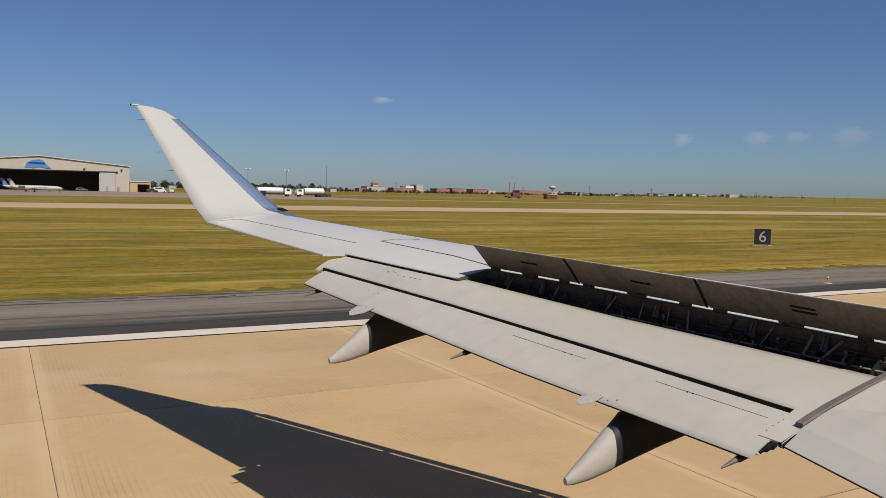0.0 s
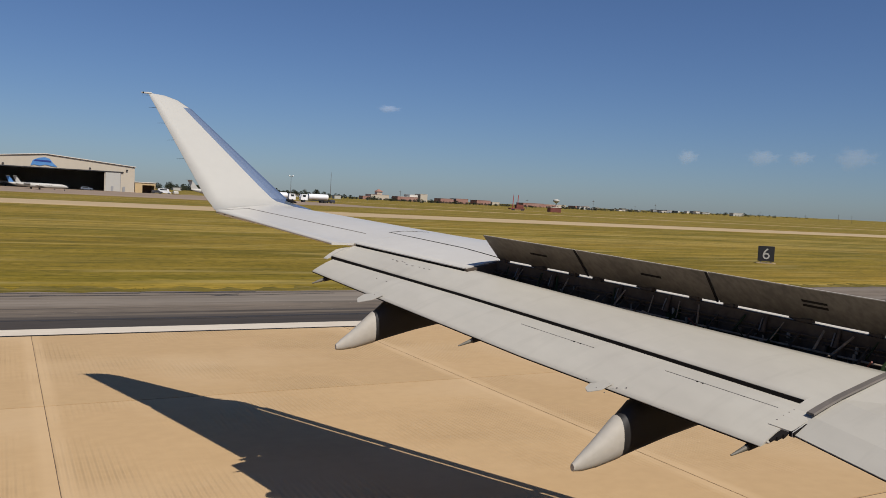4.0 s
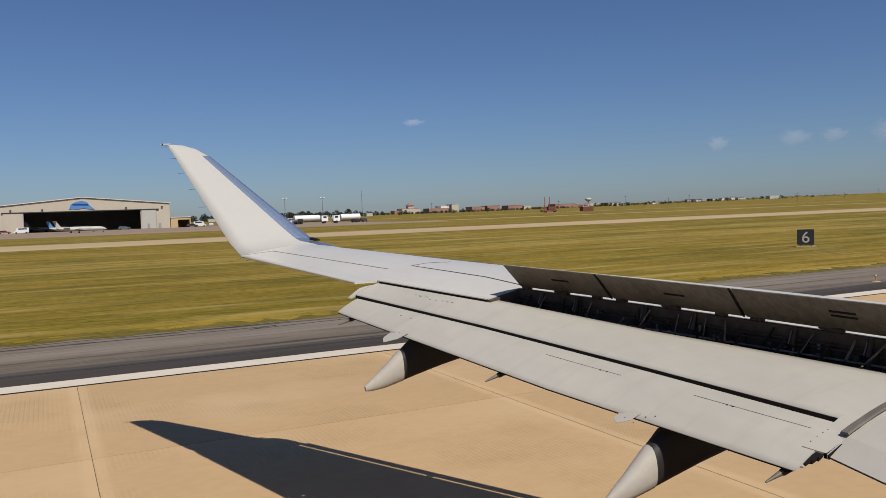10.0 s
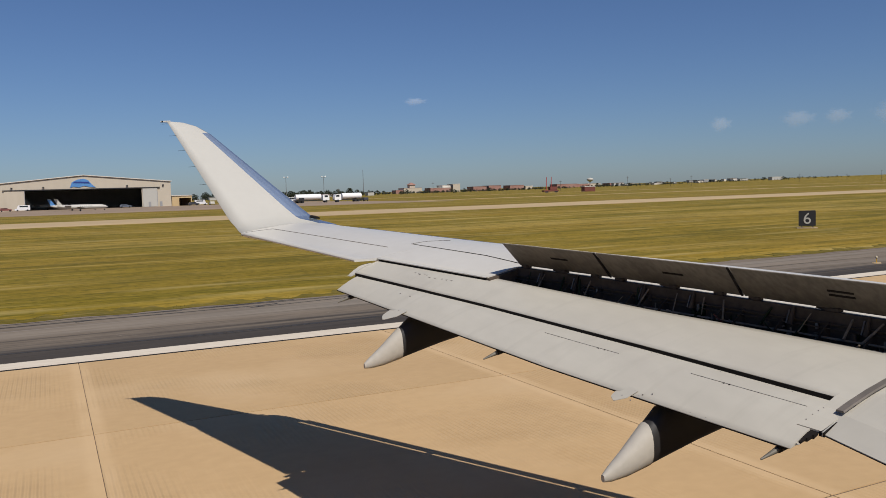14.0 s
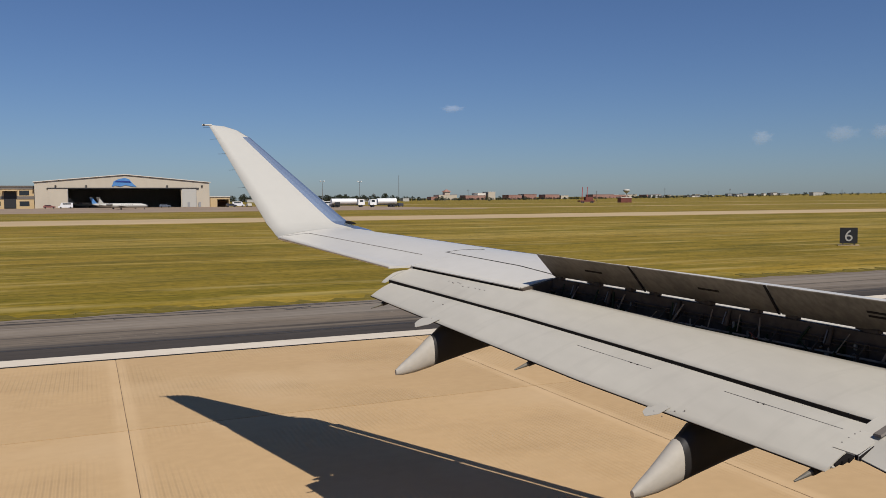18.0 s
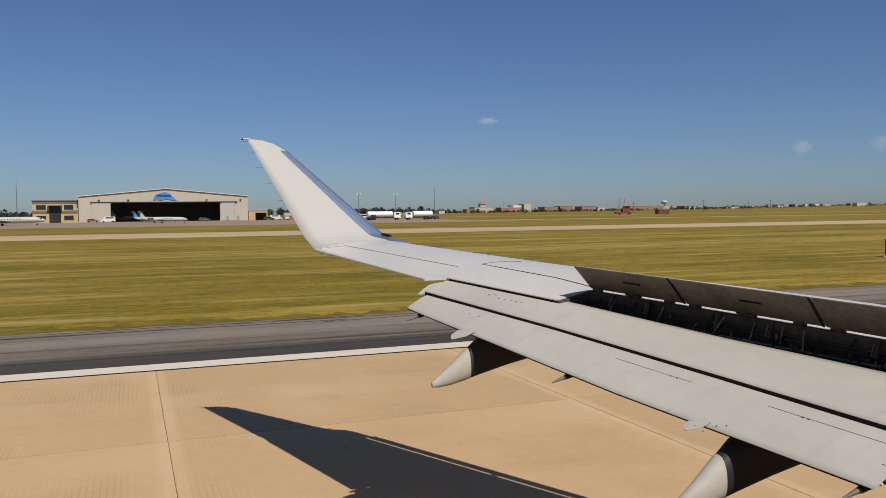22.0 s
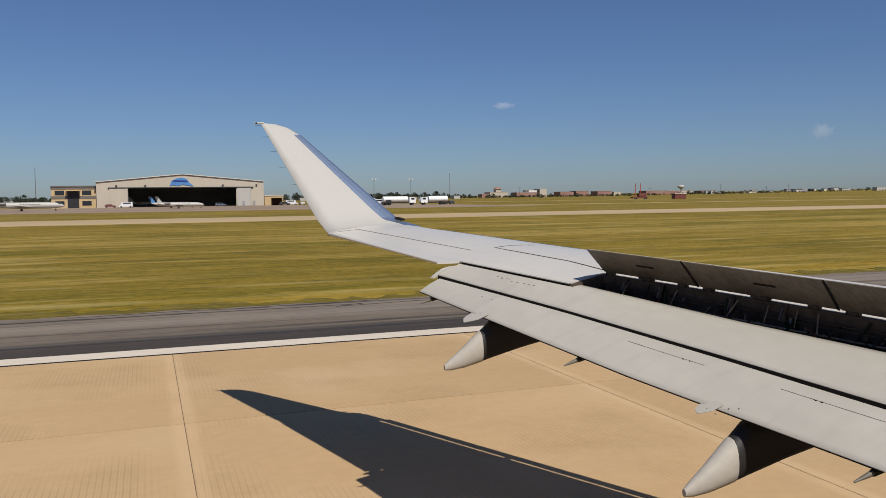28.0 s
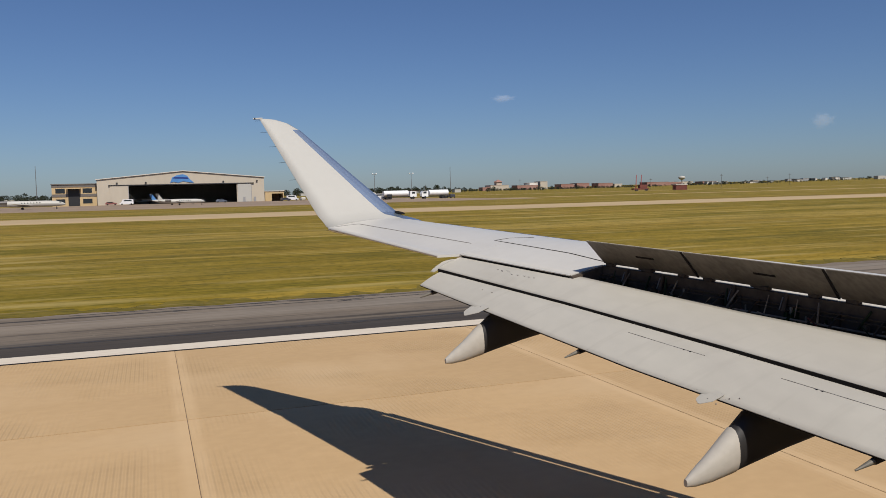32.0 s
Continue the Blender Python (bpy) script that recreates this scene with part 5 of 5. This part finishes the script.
# ---- parked regional jets ----
def parked_jet(x, y, rz, k, livery, size=1.0, business=False):
    """A twin-jet with a high tail; a business jet has six round windows a side and no tail stripes."""
    label = "white business jet parked on the apron" if business else "white regional jet with striped tail parked on the apron"
    j = thing("business_jet" if business else "regional_jet", x, y, gz(x, y) + 0.06, label, "airplane", "parked business jets" if business else "parked regional jets", rz=rz)
    j.scale = (size, size, size)
    rings = []
    for px, r, dz in ((-16, 0.15, 0.9), (-13.5, 0.75, 0.5), (-10, 1.2, 0.15), (-4, 1.34, 0), (8, 1.34, 0), (12, 1.25, -0.05), (14.4, 0.8, -0.25), (15.6, 0.25, -0.45)):
        rings.append([(px * k, r * math.cos(a), 2.5 + dz + r * math.sin(a)) for a in [2 * math.pi * i / 16 for i in range(16)]])
    part("fuselage", loft(rings), M_WHITE, j)
    fin = part("fin", loft([[(-12.2 * k, s, 3.4), (-15.6 * k, s, 3.4), (-17.6 * k, s, 7.4), (-15.6 * k, s, 7.4)] for s in (-0.12, 0.12)], smooth=False), livery, j, "swept tail fin")
    for i in range(0 if business else 3):
        z = 4.1 + i * 1.1
        part("fin_stripe", loft([[(-13.0 * k - i * 0.9, s, z), (-16.0 * k - i * 0.45, s, z), (-16.1 * k - i * 0.45, s, z + 0.45), (-13.3 * k - i * 0.9, s, z + 0.45)] for s in (-0.14, 0.14)], smooth=False), M_RED, fin, "red tail stripe")
    part("tailplane", loft([[(-17.4 * k, -4.4, 7.45), (-16.6 * k, -4.4, 7.45), (-15.2 * k, 0, 7.4), (-15.2 * k, 0, 7.55), (-16.6 * k, -4.4, 7.55), (-17.4 * k, -4.4, 7.55)], [(-17.4 * k, 4.4, 7.45), (-16.6 * k, 4.4, 7.45), (-15.2 * k, 0.01, 7.4), (-15.2 * k, 0.01, 7.55), (-16.6 * k, 4.4, 7.55), (-17.4 * k, 4.4, 7.55)]], smooth=False), M_WHITE, j)
    for s in (-1, 1):
        part("wing", loft([[(2.6, s * 1.0, 1.75), (-2.4, s * 1.0, 1.75), (-2.4, s * 1.0, 1.98), (2.6, s * 1.0, 2.0)], [(-3.6, s * 11.5, 2.5), (-5.0, s * 11.5, 2.5), (-5.0, s * 11.5, 2.58), (-3.6, s * 11.5, 2.58)]], smooth=False), M_WING, j)
        part("engine", tube((-7.4 * k, s * 2.1, 3.3), (-11.4 * k, s * 2.1, 3.3), 0.72, 0.5, 14), M_POLE, j)
        leg = part("leg", tube((-1.6, s * 1.6, 0.4), (-1.6, s * 1.6, 2.0), 0.12), M_POLE, j)
        part("wheel", tube((-1.6, s * 1.6 - 0.2, 0.45), (-1.6, s * 1.6 + 0.2, 0.45), 0.45, n=12), M_TYRE, leg)
    leg = part("leg", tube((12, 0, 0.3), (12, 0, 1.6), 0.1), M_POLE, j)
    part("wheel", tube((12, -0.2, 0.35), (12, 0.2, 0.35), 0.35, n=12), M_TYRE, leg)
    for i in range(7 if business else 16):
        part("cabin_window", box((-8 + i * 1.2 + (6 if business else 0)) * k, (-7.7 + i * 1.2 + (6.2 if business else 0)) * k, -1.36, -1.2, 2.75, 3.1), M_GLASS, j)
    part("cockpit_window", box(13.1, 14.0, -0.85, 0.85, 2.9, 3.22), M_GLASS, j)


parked_jet(-276, 290, 184, 1.0, M_WHITE)
parked_jet(-190, 276, 4, 0.85, M_SIGNB)
parked_jet(-141, 262, 2, 0.85, M_SIGNB)
parked_jet(73, 307, 3, 1.0, M_WHITE, 0.8, True)
parked_jet(11.5, 300, 2, 0.9, M_WHITE, 0.55, True)
parked_jet(9.5, 318, 4, 0.9, M_CREST, 0.55, True)
parked_jet(-36, 289, 2, 1.0, M_WHITE, 0.72, True)
parked_jet(2, 392, 5, 0.9, M_WHITE, 0.62, True)

# ---- vehicles and ground equipment ----
rng = random.Random(11)


def car(x, y, rz, paint, van):
    c = thing("van" if van else "car", x, y, gz(x, y) + 0.06, "white service van parked on the apron" if van else "parked car beyond the grass", "van" if van else "car", "parked vehicles", rz=rz)
    L, W, H = (5.4, 2.0, 2.3) if van else (4.5, 1.8, 1.45)
    prof = [(-L / 2, 0.35), (L / 2, 0.35), (L / 2, 0.85), (L / 2 - (0.6 if van else 1.1), 1.0), (L / 2 - (1.2 if van else 1.8), H), (-L / 2 + (0.05 if van else 0.6), H), (-L / 2, 1.0)]
    part("body", loft([[(px, s * W / 2, pz) for px, pz in prof] for s in (-1, 1)], smooth=False), paint, c)
    part("window_band", box(-L / 2 + 0.7, L / 2 - 1.7, -W / 2 - 0.02, W / 2 + 0.02, H * 0.68, H * 0.9), M_GLASS, c)
    for px in (-L / 3, L / 3):
        for s in (-1, 1):
            part("wheel", tube((px, s * W / 2 - s * 0.2, 0.33), (px, s * W / 2 + s * 0.02, 0.33), 0.33, n=10), M_TYRE, c)


for k in range(14):
    car(-500 + k * 9.5 + rng.uniform(-2, 2), 300 + rng.choice((0, 8, 20)) + rng.uniform(-2, 2), rng.choice((0, 90, 180)), rng.choice(M_CARS), k % 5 == 0)
for k in range(9):
    car(-375 + k * 10 + rng.uniform(-3, 3), 286 + rng.uniform(-4, 10), rng.choice((0, 180)), M_CARS[0] if k % 2 else M_CARS[4], k % 2 == 0)


def tow_frame(x, y, w, h, material):
    g = thing("ground_equipment", x, y, gz(x, y) + 0.06, "yellow wheeled ground-service frame on the apron", "equipment", "ground equipment")
    part("deck", box(0, w, 0, 1.6, 0.5, 0.8), material, g)
    for px in (0.1, w - 0.25):
        part("post", box(px, px + 0.15, 0.1, 0.25, 0.8, h), material, g)
        part("wheel", tube((px + 0.1, -0.1, 0.3), (px + 0.1, 0.15, 0.3), 0.3, n=10), M_TYRE, g)
    part("rail", box(0.1, w - 0.1, 0.1, 0.25, h - 0.2, h), material, g)
    part("brace", tube((0.2, 0.17, 0.8), (w - 0.2, 0.17, h - 0.1), 0.07), material, g)


for k in range(9):
    tow_frame(-495 + k * 26 + rng.uniform(-6, 6), 292 + rng.uniform(-8, 8), rng.uniform(3, 6), rng.uniform(1.8, 3.8), M_YELDULL if k % 3 else M_POLE)
lift_t = thing("scissor_lift", -228, 296, gz(-228, 296) + 0.06, "orange access lift in front of the hangar doors", "lift")
part("base", box(-2.4, 2.4, -1, 1, 0.3, 0.9), M_ORANGE, lift_t)
for i in range(4):
    part("scissor_arm", tube((-1.8, -0.6, 0.9 + i * 1.1), (1.8, -0.6, 2.0 + i * 1.1), 0.12), M_ORANGE, lift_t)
    part("scissor_arm", tube((1.8, 0.6, 0.9 + i * 1.1), (-1.8, 0.6, 2.0 + i * 1.1), 0.12), M_ORANGE, lift_t)
part("platform", box(-2.2, 2.2, -1, 1, 5.4, 5.7), M_ORANGE, lift_t)



def fuel_truck(x, y, length, rz):
    f = thing("fuel_truck", x, y, gz(x, y) + 0.06, "white aircraft fuel truck parked on the apron", "truck", "fuel trucks", rz=rz)
    part("chassis", box(-length / 2, length / 2, -0.6, 0.6, 0.7, 1.1), M_TYRE, f)
    rings = [[(px, 1.25 * math.cos(a), 2.25 + 1.1 * math.sin(a)) for a in [2 * math.pi * i / 14 for i in range(14)]] for px in (-length / 2, length / 2 - 3.2)]
    part("tank", loft(rings), M_LAMP, f)
    cab = part("cab", loft([[(px, s * 1.2, pz) for px, pz in ((length / 2 - 2.6, 0.8), (length / 2, 0.8), (length / 2, 1.9), (length / 2 - 0.5, 3.0), (length / 2 - 2.6, 3.0))] for s in (-1, 1)], smooth=False), M_LAMP, f)
    part("windscreen", box(length / 2 - 1.9, length / 2 - 0.6, -1.22, 1.22, 2.0, 2.75), M_GLASS, cab)
    part("hose_cabinet", box(-length / 2 + 1, -length / 2 + 3, -1.35, -1.1, 0.9, 2.0), M_BLACK, f)
    for px in (-length / 2 + 1.2, -length / 2 + 2.5, length / 2 - 1.3):
        for s in (-1, 1):
            part("wheel", tube((px, s * 1.2 - s * 0.35, 0.5), (px, s * 1.2, 0.5), 0.5, n=12), M_TYRE, f)


for x, y, length, rz in ((91, 300, 13, 2), (104, 297, 11, 182), (79, 330, 9, 5)):
    fuel_truck(x, y, length, rz)
for x, y, rz, k in ((-14, 366, 0, 2), (-8, 363, 180, 0), (62, 372, 0, 0), (66, 368, 90, 4), (58, 366, 10, 1), (84, 303, 0, 0), (30, 362, 0, 3), (112, 300, 90, 1)):
    car(x, y, rz, M_CARS[k], k == 0)

# ---- navigation shelters, signs and lights on the field ----
sx, sy = -633, 150
shelter = thing("equipment_shelter", sx, sy, gz(sx, sy), "orange and white striped equipment shelter on the grass", "shelter")
for i in range(5):
    part("panel", box(-2.2 + i * 0.88, -1.32 + i * 0.88, -1.6, 1.6, 0.1, 3.0), M_ORANGE if i % 2 == 0 else M_WHITE, shelter)
part("roof", box(-2.4, 2.4, -1.8, 1.8, 3.0, 3.2), M_WHITE, shelter)
part("door", box(-0.5, 0.5, -1.66, -1.58, 0.1, 2.2), M_WHITE, shelter)


def lattice(x, y, h, w, label):
    t = thing("lattice_tower", x, y, gz(x, y), label, "tower")
    for a, b in ((-1, -1), (1, -1), (1, 1), (-1, 1)):
        part("leg", tube((a * w, b * w, 0), (a * w * 0.8, b * w * 0.8, h), 0.06, n=5), M_ORANGE, t)
    n = int(h / 1.2)
    for i in range(n):
        z0, z1 = h * i / n, h * (i + 1) / n
        part("brace", tube((-w, -w, z0), (w, -w, z1), 0.035, n=4), M_ORANGE, t)
        part("brace", tube((w, w, z0), (-w, w, z1), 0.035, n=4), M_WHITE, t)
    return t


lattice(-639, 152, 11, 0.5, "orange and white lattice antenna tower")
mx, my = 304, 93
pad = strip("gravel_pad", mx - 9, mx + 9, my - 4, my + 5, 0.05, M_APRON, "pale gravel pad round a weather mast", "pad")
wm = thing("weather_mast", mx, my, gz(mx, my) + 0.05, "thin orange weather mast with instruments", "mast")
part("pole", tube((0, 0, 0), (0, 0, 6.2), 0.09, 0.06), M_ORANGE, wm)
part("crossarm", box(-0.9, 0.9, -0.04, 0.04, 6.1, 6.2), M_POLE, wm)
for ox in (-0.85, 0, 0.85):
    part("sensor", tube((ox, 0, 6.15), (ox, 0, 6.7), 0.05, 0.10, 6), M_POLE, wm)
part("cabinet", box(-0.9, -0.3, -0.3, 0.3, 0.2, 1.6), M_WHITE, wm)
part("cabinet", box(-1.5, -1.15, -0.2, 0.2, 0.1, 1.3), M_BLACK, wm)
for ox in (-4.6, -4.0, -3.4):
    part("peg", tube((ox, 0.5, 0), (ox, 0.5, 0.7), 0.05), M_BLACK, wm)


def distance_sign(x, y, rz, digit):
    d = thing("distance_sign", x, y, gz(x, y), "black square runway distance sign on a concrete pad", "sign", "runway distance signs", rz=rz)
    part("pad", box(-0.75, 0.75, -0.6, 0.6, -0.2, 0.06), M_APRON, d)
    part("panel", box(-0.62, 0.62, -0.18, 0.18, 0.18, 1.4, bevel=0.02), M_BLACK, d)
    for ox in (-0.4, 0.4):
        part("foot", box(ox - 0.05, ox + 0.05, -0.1, 0.1, 0.05, 0.2), M_POLE, d)
    c = bpy.data.curves.new("numeral", "FONT")
    c.body, c.size, c.extrude, c.align_x = digit, 1.25, 0.01, "CENTER"
    c.materials.append(M_WHITE)
    o = new("numeral", c)
    o.parent = d
    o.matrix_basis = pose(0, -0.195, 0.36, 90, 0, 0)


for x, digit in ((-250.5, "7"), (54.3, "6"), (359.1, "5")):
    distance_sign(x, 46.5, -48, digit)
bs = thing("marker_sign", 520, 46, gz(520, 46), "black marker box with a weathered grey panel at the grass edge", "sign")
part("housing", box(-0.24, 0.24, -0.14, 0.14, 0.12, 1.05, bevel=0.07), M_BLACK, bs)
part("front_panel", box(-0.04, 0.2, -0.155, -0.13, 0.22, 0.95, bevel=0.008), M_STRIP, bs)
part("face", box(-0.36, -0.23, -0.16, 0.1, 0.14, 1.06), M_BLACK, bs)
for oz in (0.35, 0.62, 0.88):
    part("rib", box(-0.15, 0.15, -0.16, -0.13, oz, oz + 0.03), M_POLE, bs)
part("pad", box(-0.6, 0.6, -0.5, 0.5, -0.2, 0.05), M_APRON, bs)
part("foot", box(-0.3, 0.3, -0.05, 0.05, 0.03, 0.14), M_POLE, bs)


def edge_light(x, y):
    z = level(x, y) + 0.05
    e = thing("edge_light", x, y, z, "small edge light with a pale lens and yellow stem", "light", "runway edge lights")
    part("base", tube((0, 0, 0), (0, 0, 0.03), 0.20, 0.18, 16), M_APRON, e)
    part("stem", tube((0, 0, 0.03), (0, 0, 0.22), 0.025, 0.02), M_YEL, e)
    part("lens", loft([[(r * math.cos(a), r * math.sin(a), z) for a in [2 * math.pi * i / 10 for i in range(10)]] for r, z in ((0.022, 0.21), (0.05, 0.23), (0.055, 0.27), (0.035, 0.31), (0.008, 0.325))]), M_LENS, e)


for k in range(-8, 9):
    edge_light(-27.5 + 60.96 * k, 25.4)


def taxi_sign(x, y, w):
    e = thing("taxiway_sign", x, y, gz(x, y), "low yellow taxiway sign in the grass", "sign", "taxiway signs")
    board = part("panel", box(-w / 2, w / 2, -0.12, 0.12, 0.2, 1.1, bevel=0.02), M_YEL, e)
    for i in range(3):
        part("marking_bar", box(-w / 2 + 0.3 + i * w * 0.3, -w / 2 + 0.3 + i * w * 0.3 + w * 0.18, -0.135, -0.11, 0.45, 0.85), M_BLACK, board)
    part("foot", box(-w / 3, w / 3, -0.05, 0.05, 0, 0.22), M_POLE, e)


for x, y, w in ((-150, 72, 2.6), (-48, 96, 3.0), (-40, 60, 2.0), (395, 88, 2.6), (500, 92, 3.6), (560, 106, 2.0)):
    taxi_sign(x, y, w)
gs = thing("taxiway_sign", 387, 37, gz(387, 37), "small dark taxiway sign with a yellow letter", "sign", "taxiway signs", rz=-40)
part("panel", box(-1.1, 1.1, -0.12, 0.12, 0.25, 1.15, bevel=0.02), M_BLACK, gs)
part("foot", box(-0.7, 0.7, -0.05, 0.05, 0, 0.27), M_POLE, gs)
gt = bpy.data.curves.new("sign_letter", "FONT")
gt.body, gt.size, gt.extrude, gt.align_x = "G", 0.95, 0.01, "CENTER"
gt.materials.append(M_YEL)
go = new("sign_letter", gt)
go.parent = gs
go.matrix_basis = pose(0.4, -0.14, 0.38, 90, 0, 0)
part("arrow", loft([[(x, y, z) for x, z in ((-0.85, 0.7), (-0.55, 0.92), (-0.55, 0.76), (-0.1, 0.76), (-0.1, 0.64), (-0.55, 0.64), (-0.55, 0.48))] for y in (-0.15, -0.125)], smooth=False), M_YEL, gs)

# ---- trees ----
rng = random.Random(33)
lv, lf, tv, tf = [], [], [], []


def far_tree(x, y, h):
    z = gz(x, y)
    b = len(tv)
    w = h * 0.03
    tv.extend([(x - w, y, z - 0.5), (x + w, y, z - 0.5), (x + w * 0.5, y, z + h * 0.5), (x - w * 0.5, y, z + h * 0.5), (x, y + w, z - 0.5), (x, y + w, z + h * 0.5)])
    tf.extend([(b, b + 1, b + 2, b + 3), (b + 1, b + 4, b + 5, b + 2), (b + 4, b, b + 3, b + 5)])
    for _ in range(140):
        a, u = rng.uniform(0, 2 * math.pi), rng.uniform(0, 1)
        rad = h * 0.42 * math.sqrt(rng.random()) * (0.45 + 0.9 * math.sin(math.pi * min(u * 0.9 + 0.12, 1)))
        c = (x + rad * math.cos(a), y + rad * math.sin(a), z + h * (0.08 + 0.85 * u))
        s = h * rng.uniform(0.06, 0.11)
        k = len(lv)
        for _ in range(4):
            lv.append((c[0] + rng.uniform(-s, s), c[1] + rng.uniform(-s, s), c[2] + rng.uniform(-s, s)))
        lf.extend([(k, k + 1, k + 2), (k, k + 2, k + 3), (k, k + 3, k + 1), (k + 1, k + 3, k + 2)])


for band, n, hmin, hmax, x0, x1 in ((1040, 420, 4, 9, -900, 420), (960, 60, 3, 6, -800, 500), (1190, 200, 3, 6.5, 330, 560), (1200, 420, 3, 7, 520, 1060), (1180, 260, 2.5, 5, 900, 1500), (1150, 260, 6, 12, -1000, 1300), (1120, 330, 4, 8, -1000, 380), (1400, 120, 3, 7, 300, 900), (1500, 150, 6, 11, -900, 1000)):
    for _ in range(n):
        x = rng.uniform(x0, x1)
        if band not in (1200, 1180) and x > 350 and rng.random() < (0.35 if x < 600 else 0.8):
            continue
        far_tree(x, band + rng.uniform(-90, 90), rng.uniform(hmin, hmax) * (1.0 if x < 450 else 0.6))
me = bpy.data.meshes.new("tree_crowns")
me.from_pydata(lv, [], lf)
me.materials.append(M_LEAF)
tagged(new("far_trees", me), "dark green far trees along the horizon", "trees", kind="stuff")
me = bpy.data.meshes.new("tree_trunks")
me.from_pydata(tv, [], tf)
me.materials.append(M_TRUNK)
tagged(new("far_tree_trunks", me), "dark trunks of the far trees", "trees", kind="stuff")

# ---- clouds ----
for x, y, z, w, h in ((2965, 2975, 300, 60, 46), (3198, 2722, 306, 90, 50), (3305, 2592, 308, 70, 44), (3440, 2409, 312, 110, 66), (1728, 3828, 480, 70, 24)):
    bm = bmesh.new()
    bmesh.ops.create_grid(bm, x_segments=8, y_segments=8, size=1.0)
    for v in bm.verts:
        v.co = Vector((v.co.x, 0.12 * (v.co.x ** 2 + v.co.y ** 2), v.co.y))
    c = part("cloud", bm, M_CLOUD)
    way = math.degrees(math.atan2(-x, y))
    c.matrix_basis = pose(x, y, z, 0, 0, way) @ Matrix.Diagonal((w, 30, h, 1))
    tagged(c, "small pale fair-weather cloud far off", "cloud", "small clouds", kind="structure")

# ---- verge and grass blades ----
rng = random.Random(2)
rings = []
for k in range(400):
    x = -60 + k * 0.35
    a = 31.0 + 0.34 * noise.noise((x * 0.7, 0, 0)) + rng.uniform(-0.05, 0.05)
    b = 32.3 + 1.0 * noise.noise((x * 0.3, 5, 0)) + rng.uniform(-0.6, 0.6)
    rings.append([(x, a, -0.055), (x, b, gz(x, b) + 0.015), (x, b, gz(x, b) - 0.1), (x, a, -0.2)])
tagged(part("verge", loft(rings, smooth=False), M_STRAW), "short olive and straw grass verge along the asphalt", "verge", kind="structure")
gv, gf = [], []
for _ in range(20000):
    x, y = rng.uniform(-22, 62), 31.06 + abs(rng.gauss(0, 0.3))
    if x < -12 + (y - 31) * -0.2 or x > y * 1.5:
        continue
    h = rng.uniform(0.03, 0.07) * (1.3 if noise.noise((x * 0.8, y, 3)) > 0.1 else 0.8)
    a, w = rng.uniform(0, math.pi), rng.uniform(0.02, 0.05)
    z = gz(x, y) - 0.02
    b = len(gv)
    dx, dy = math.cos(a) * w, math.sin(a) * w
    gv.extend([(x - dx, y - dy, z), (x + dx, y + dy, z), (x + rng.uniform(-0.06, 0.06), y + rng.uniform(-0.06, 0.06), z + h)])
    gf.append((b, b + 1, b + 2))
me = bpy.data.meshes.new("grass_blades")
me.from_pydata(gv, [], gf)
me.materials.append(M_BLADE)
tagged(new("grass_blades", me), "short dry and green grass blades at the field edge", "grass", kind="stuff")

# ---- runway slabs ----
S, GAP, SEAM = 7.62, 0.005, 0.016
slab_bm = box(GAP, S - GAP, SEAM, S - SEAM, -0.1, 0, bevel=0.004)
slab_me = bpy.data.meshes.new("slab")
slab_bm.to_mesh(slab_me)
slab_bm.free()
slab_me.materials.append(M_CONC)
X0 = 0.5 - 10 * S
for i in range(22):
    for j in range(6):
        o = new("slab", slab_me)
        o.parent = runway
        o.location = (X0 + i * S, -22.86 + j * S, 0)
fv, ff = [], []
for i in range(-110, 200):
    if 0 <= i < 22:
        continue
    for j in range(6):
        x, y, b = i * S, -22.86 + j * S, len(fv)
        fv.extend([(x + GAP, y + GAP, 0), (x + S - GAP, y + GAP, 0), (x + S - GAP, y + S - GAP, 0), (x + GAP, y + S - GAP, 0)])
        ff.append((b, b + 1, b + 2, b + 3))
me = bpy.data.meshes.new("far_slabs")
me.from_pydata(fv, [], ff)
me.materials.append(M_CONC)
o = new("far_slabs", me)
o.parent = runway
o.location.x = X0
tagged(o, kind="stuff")
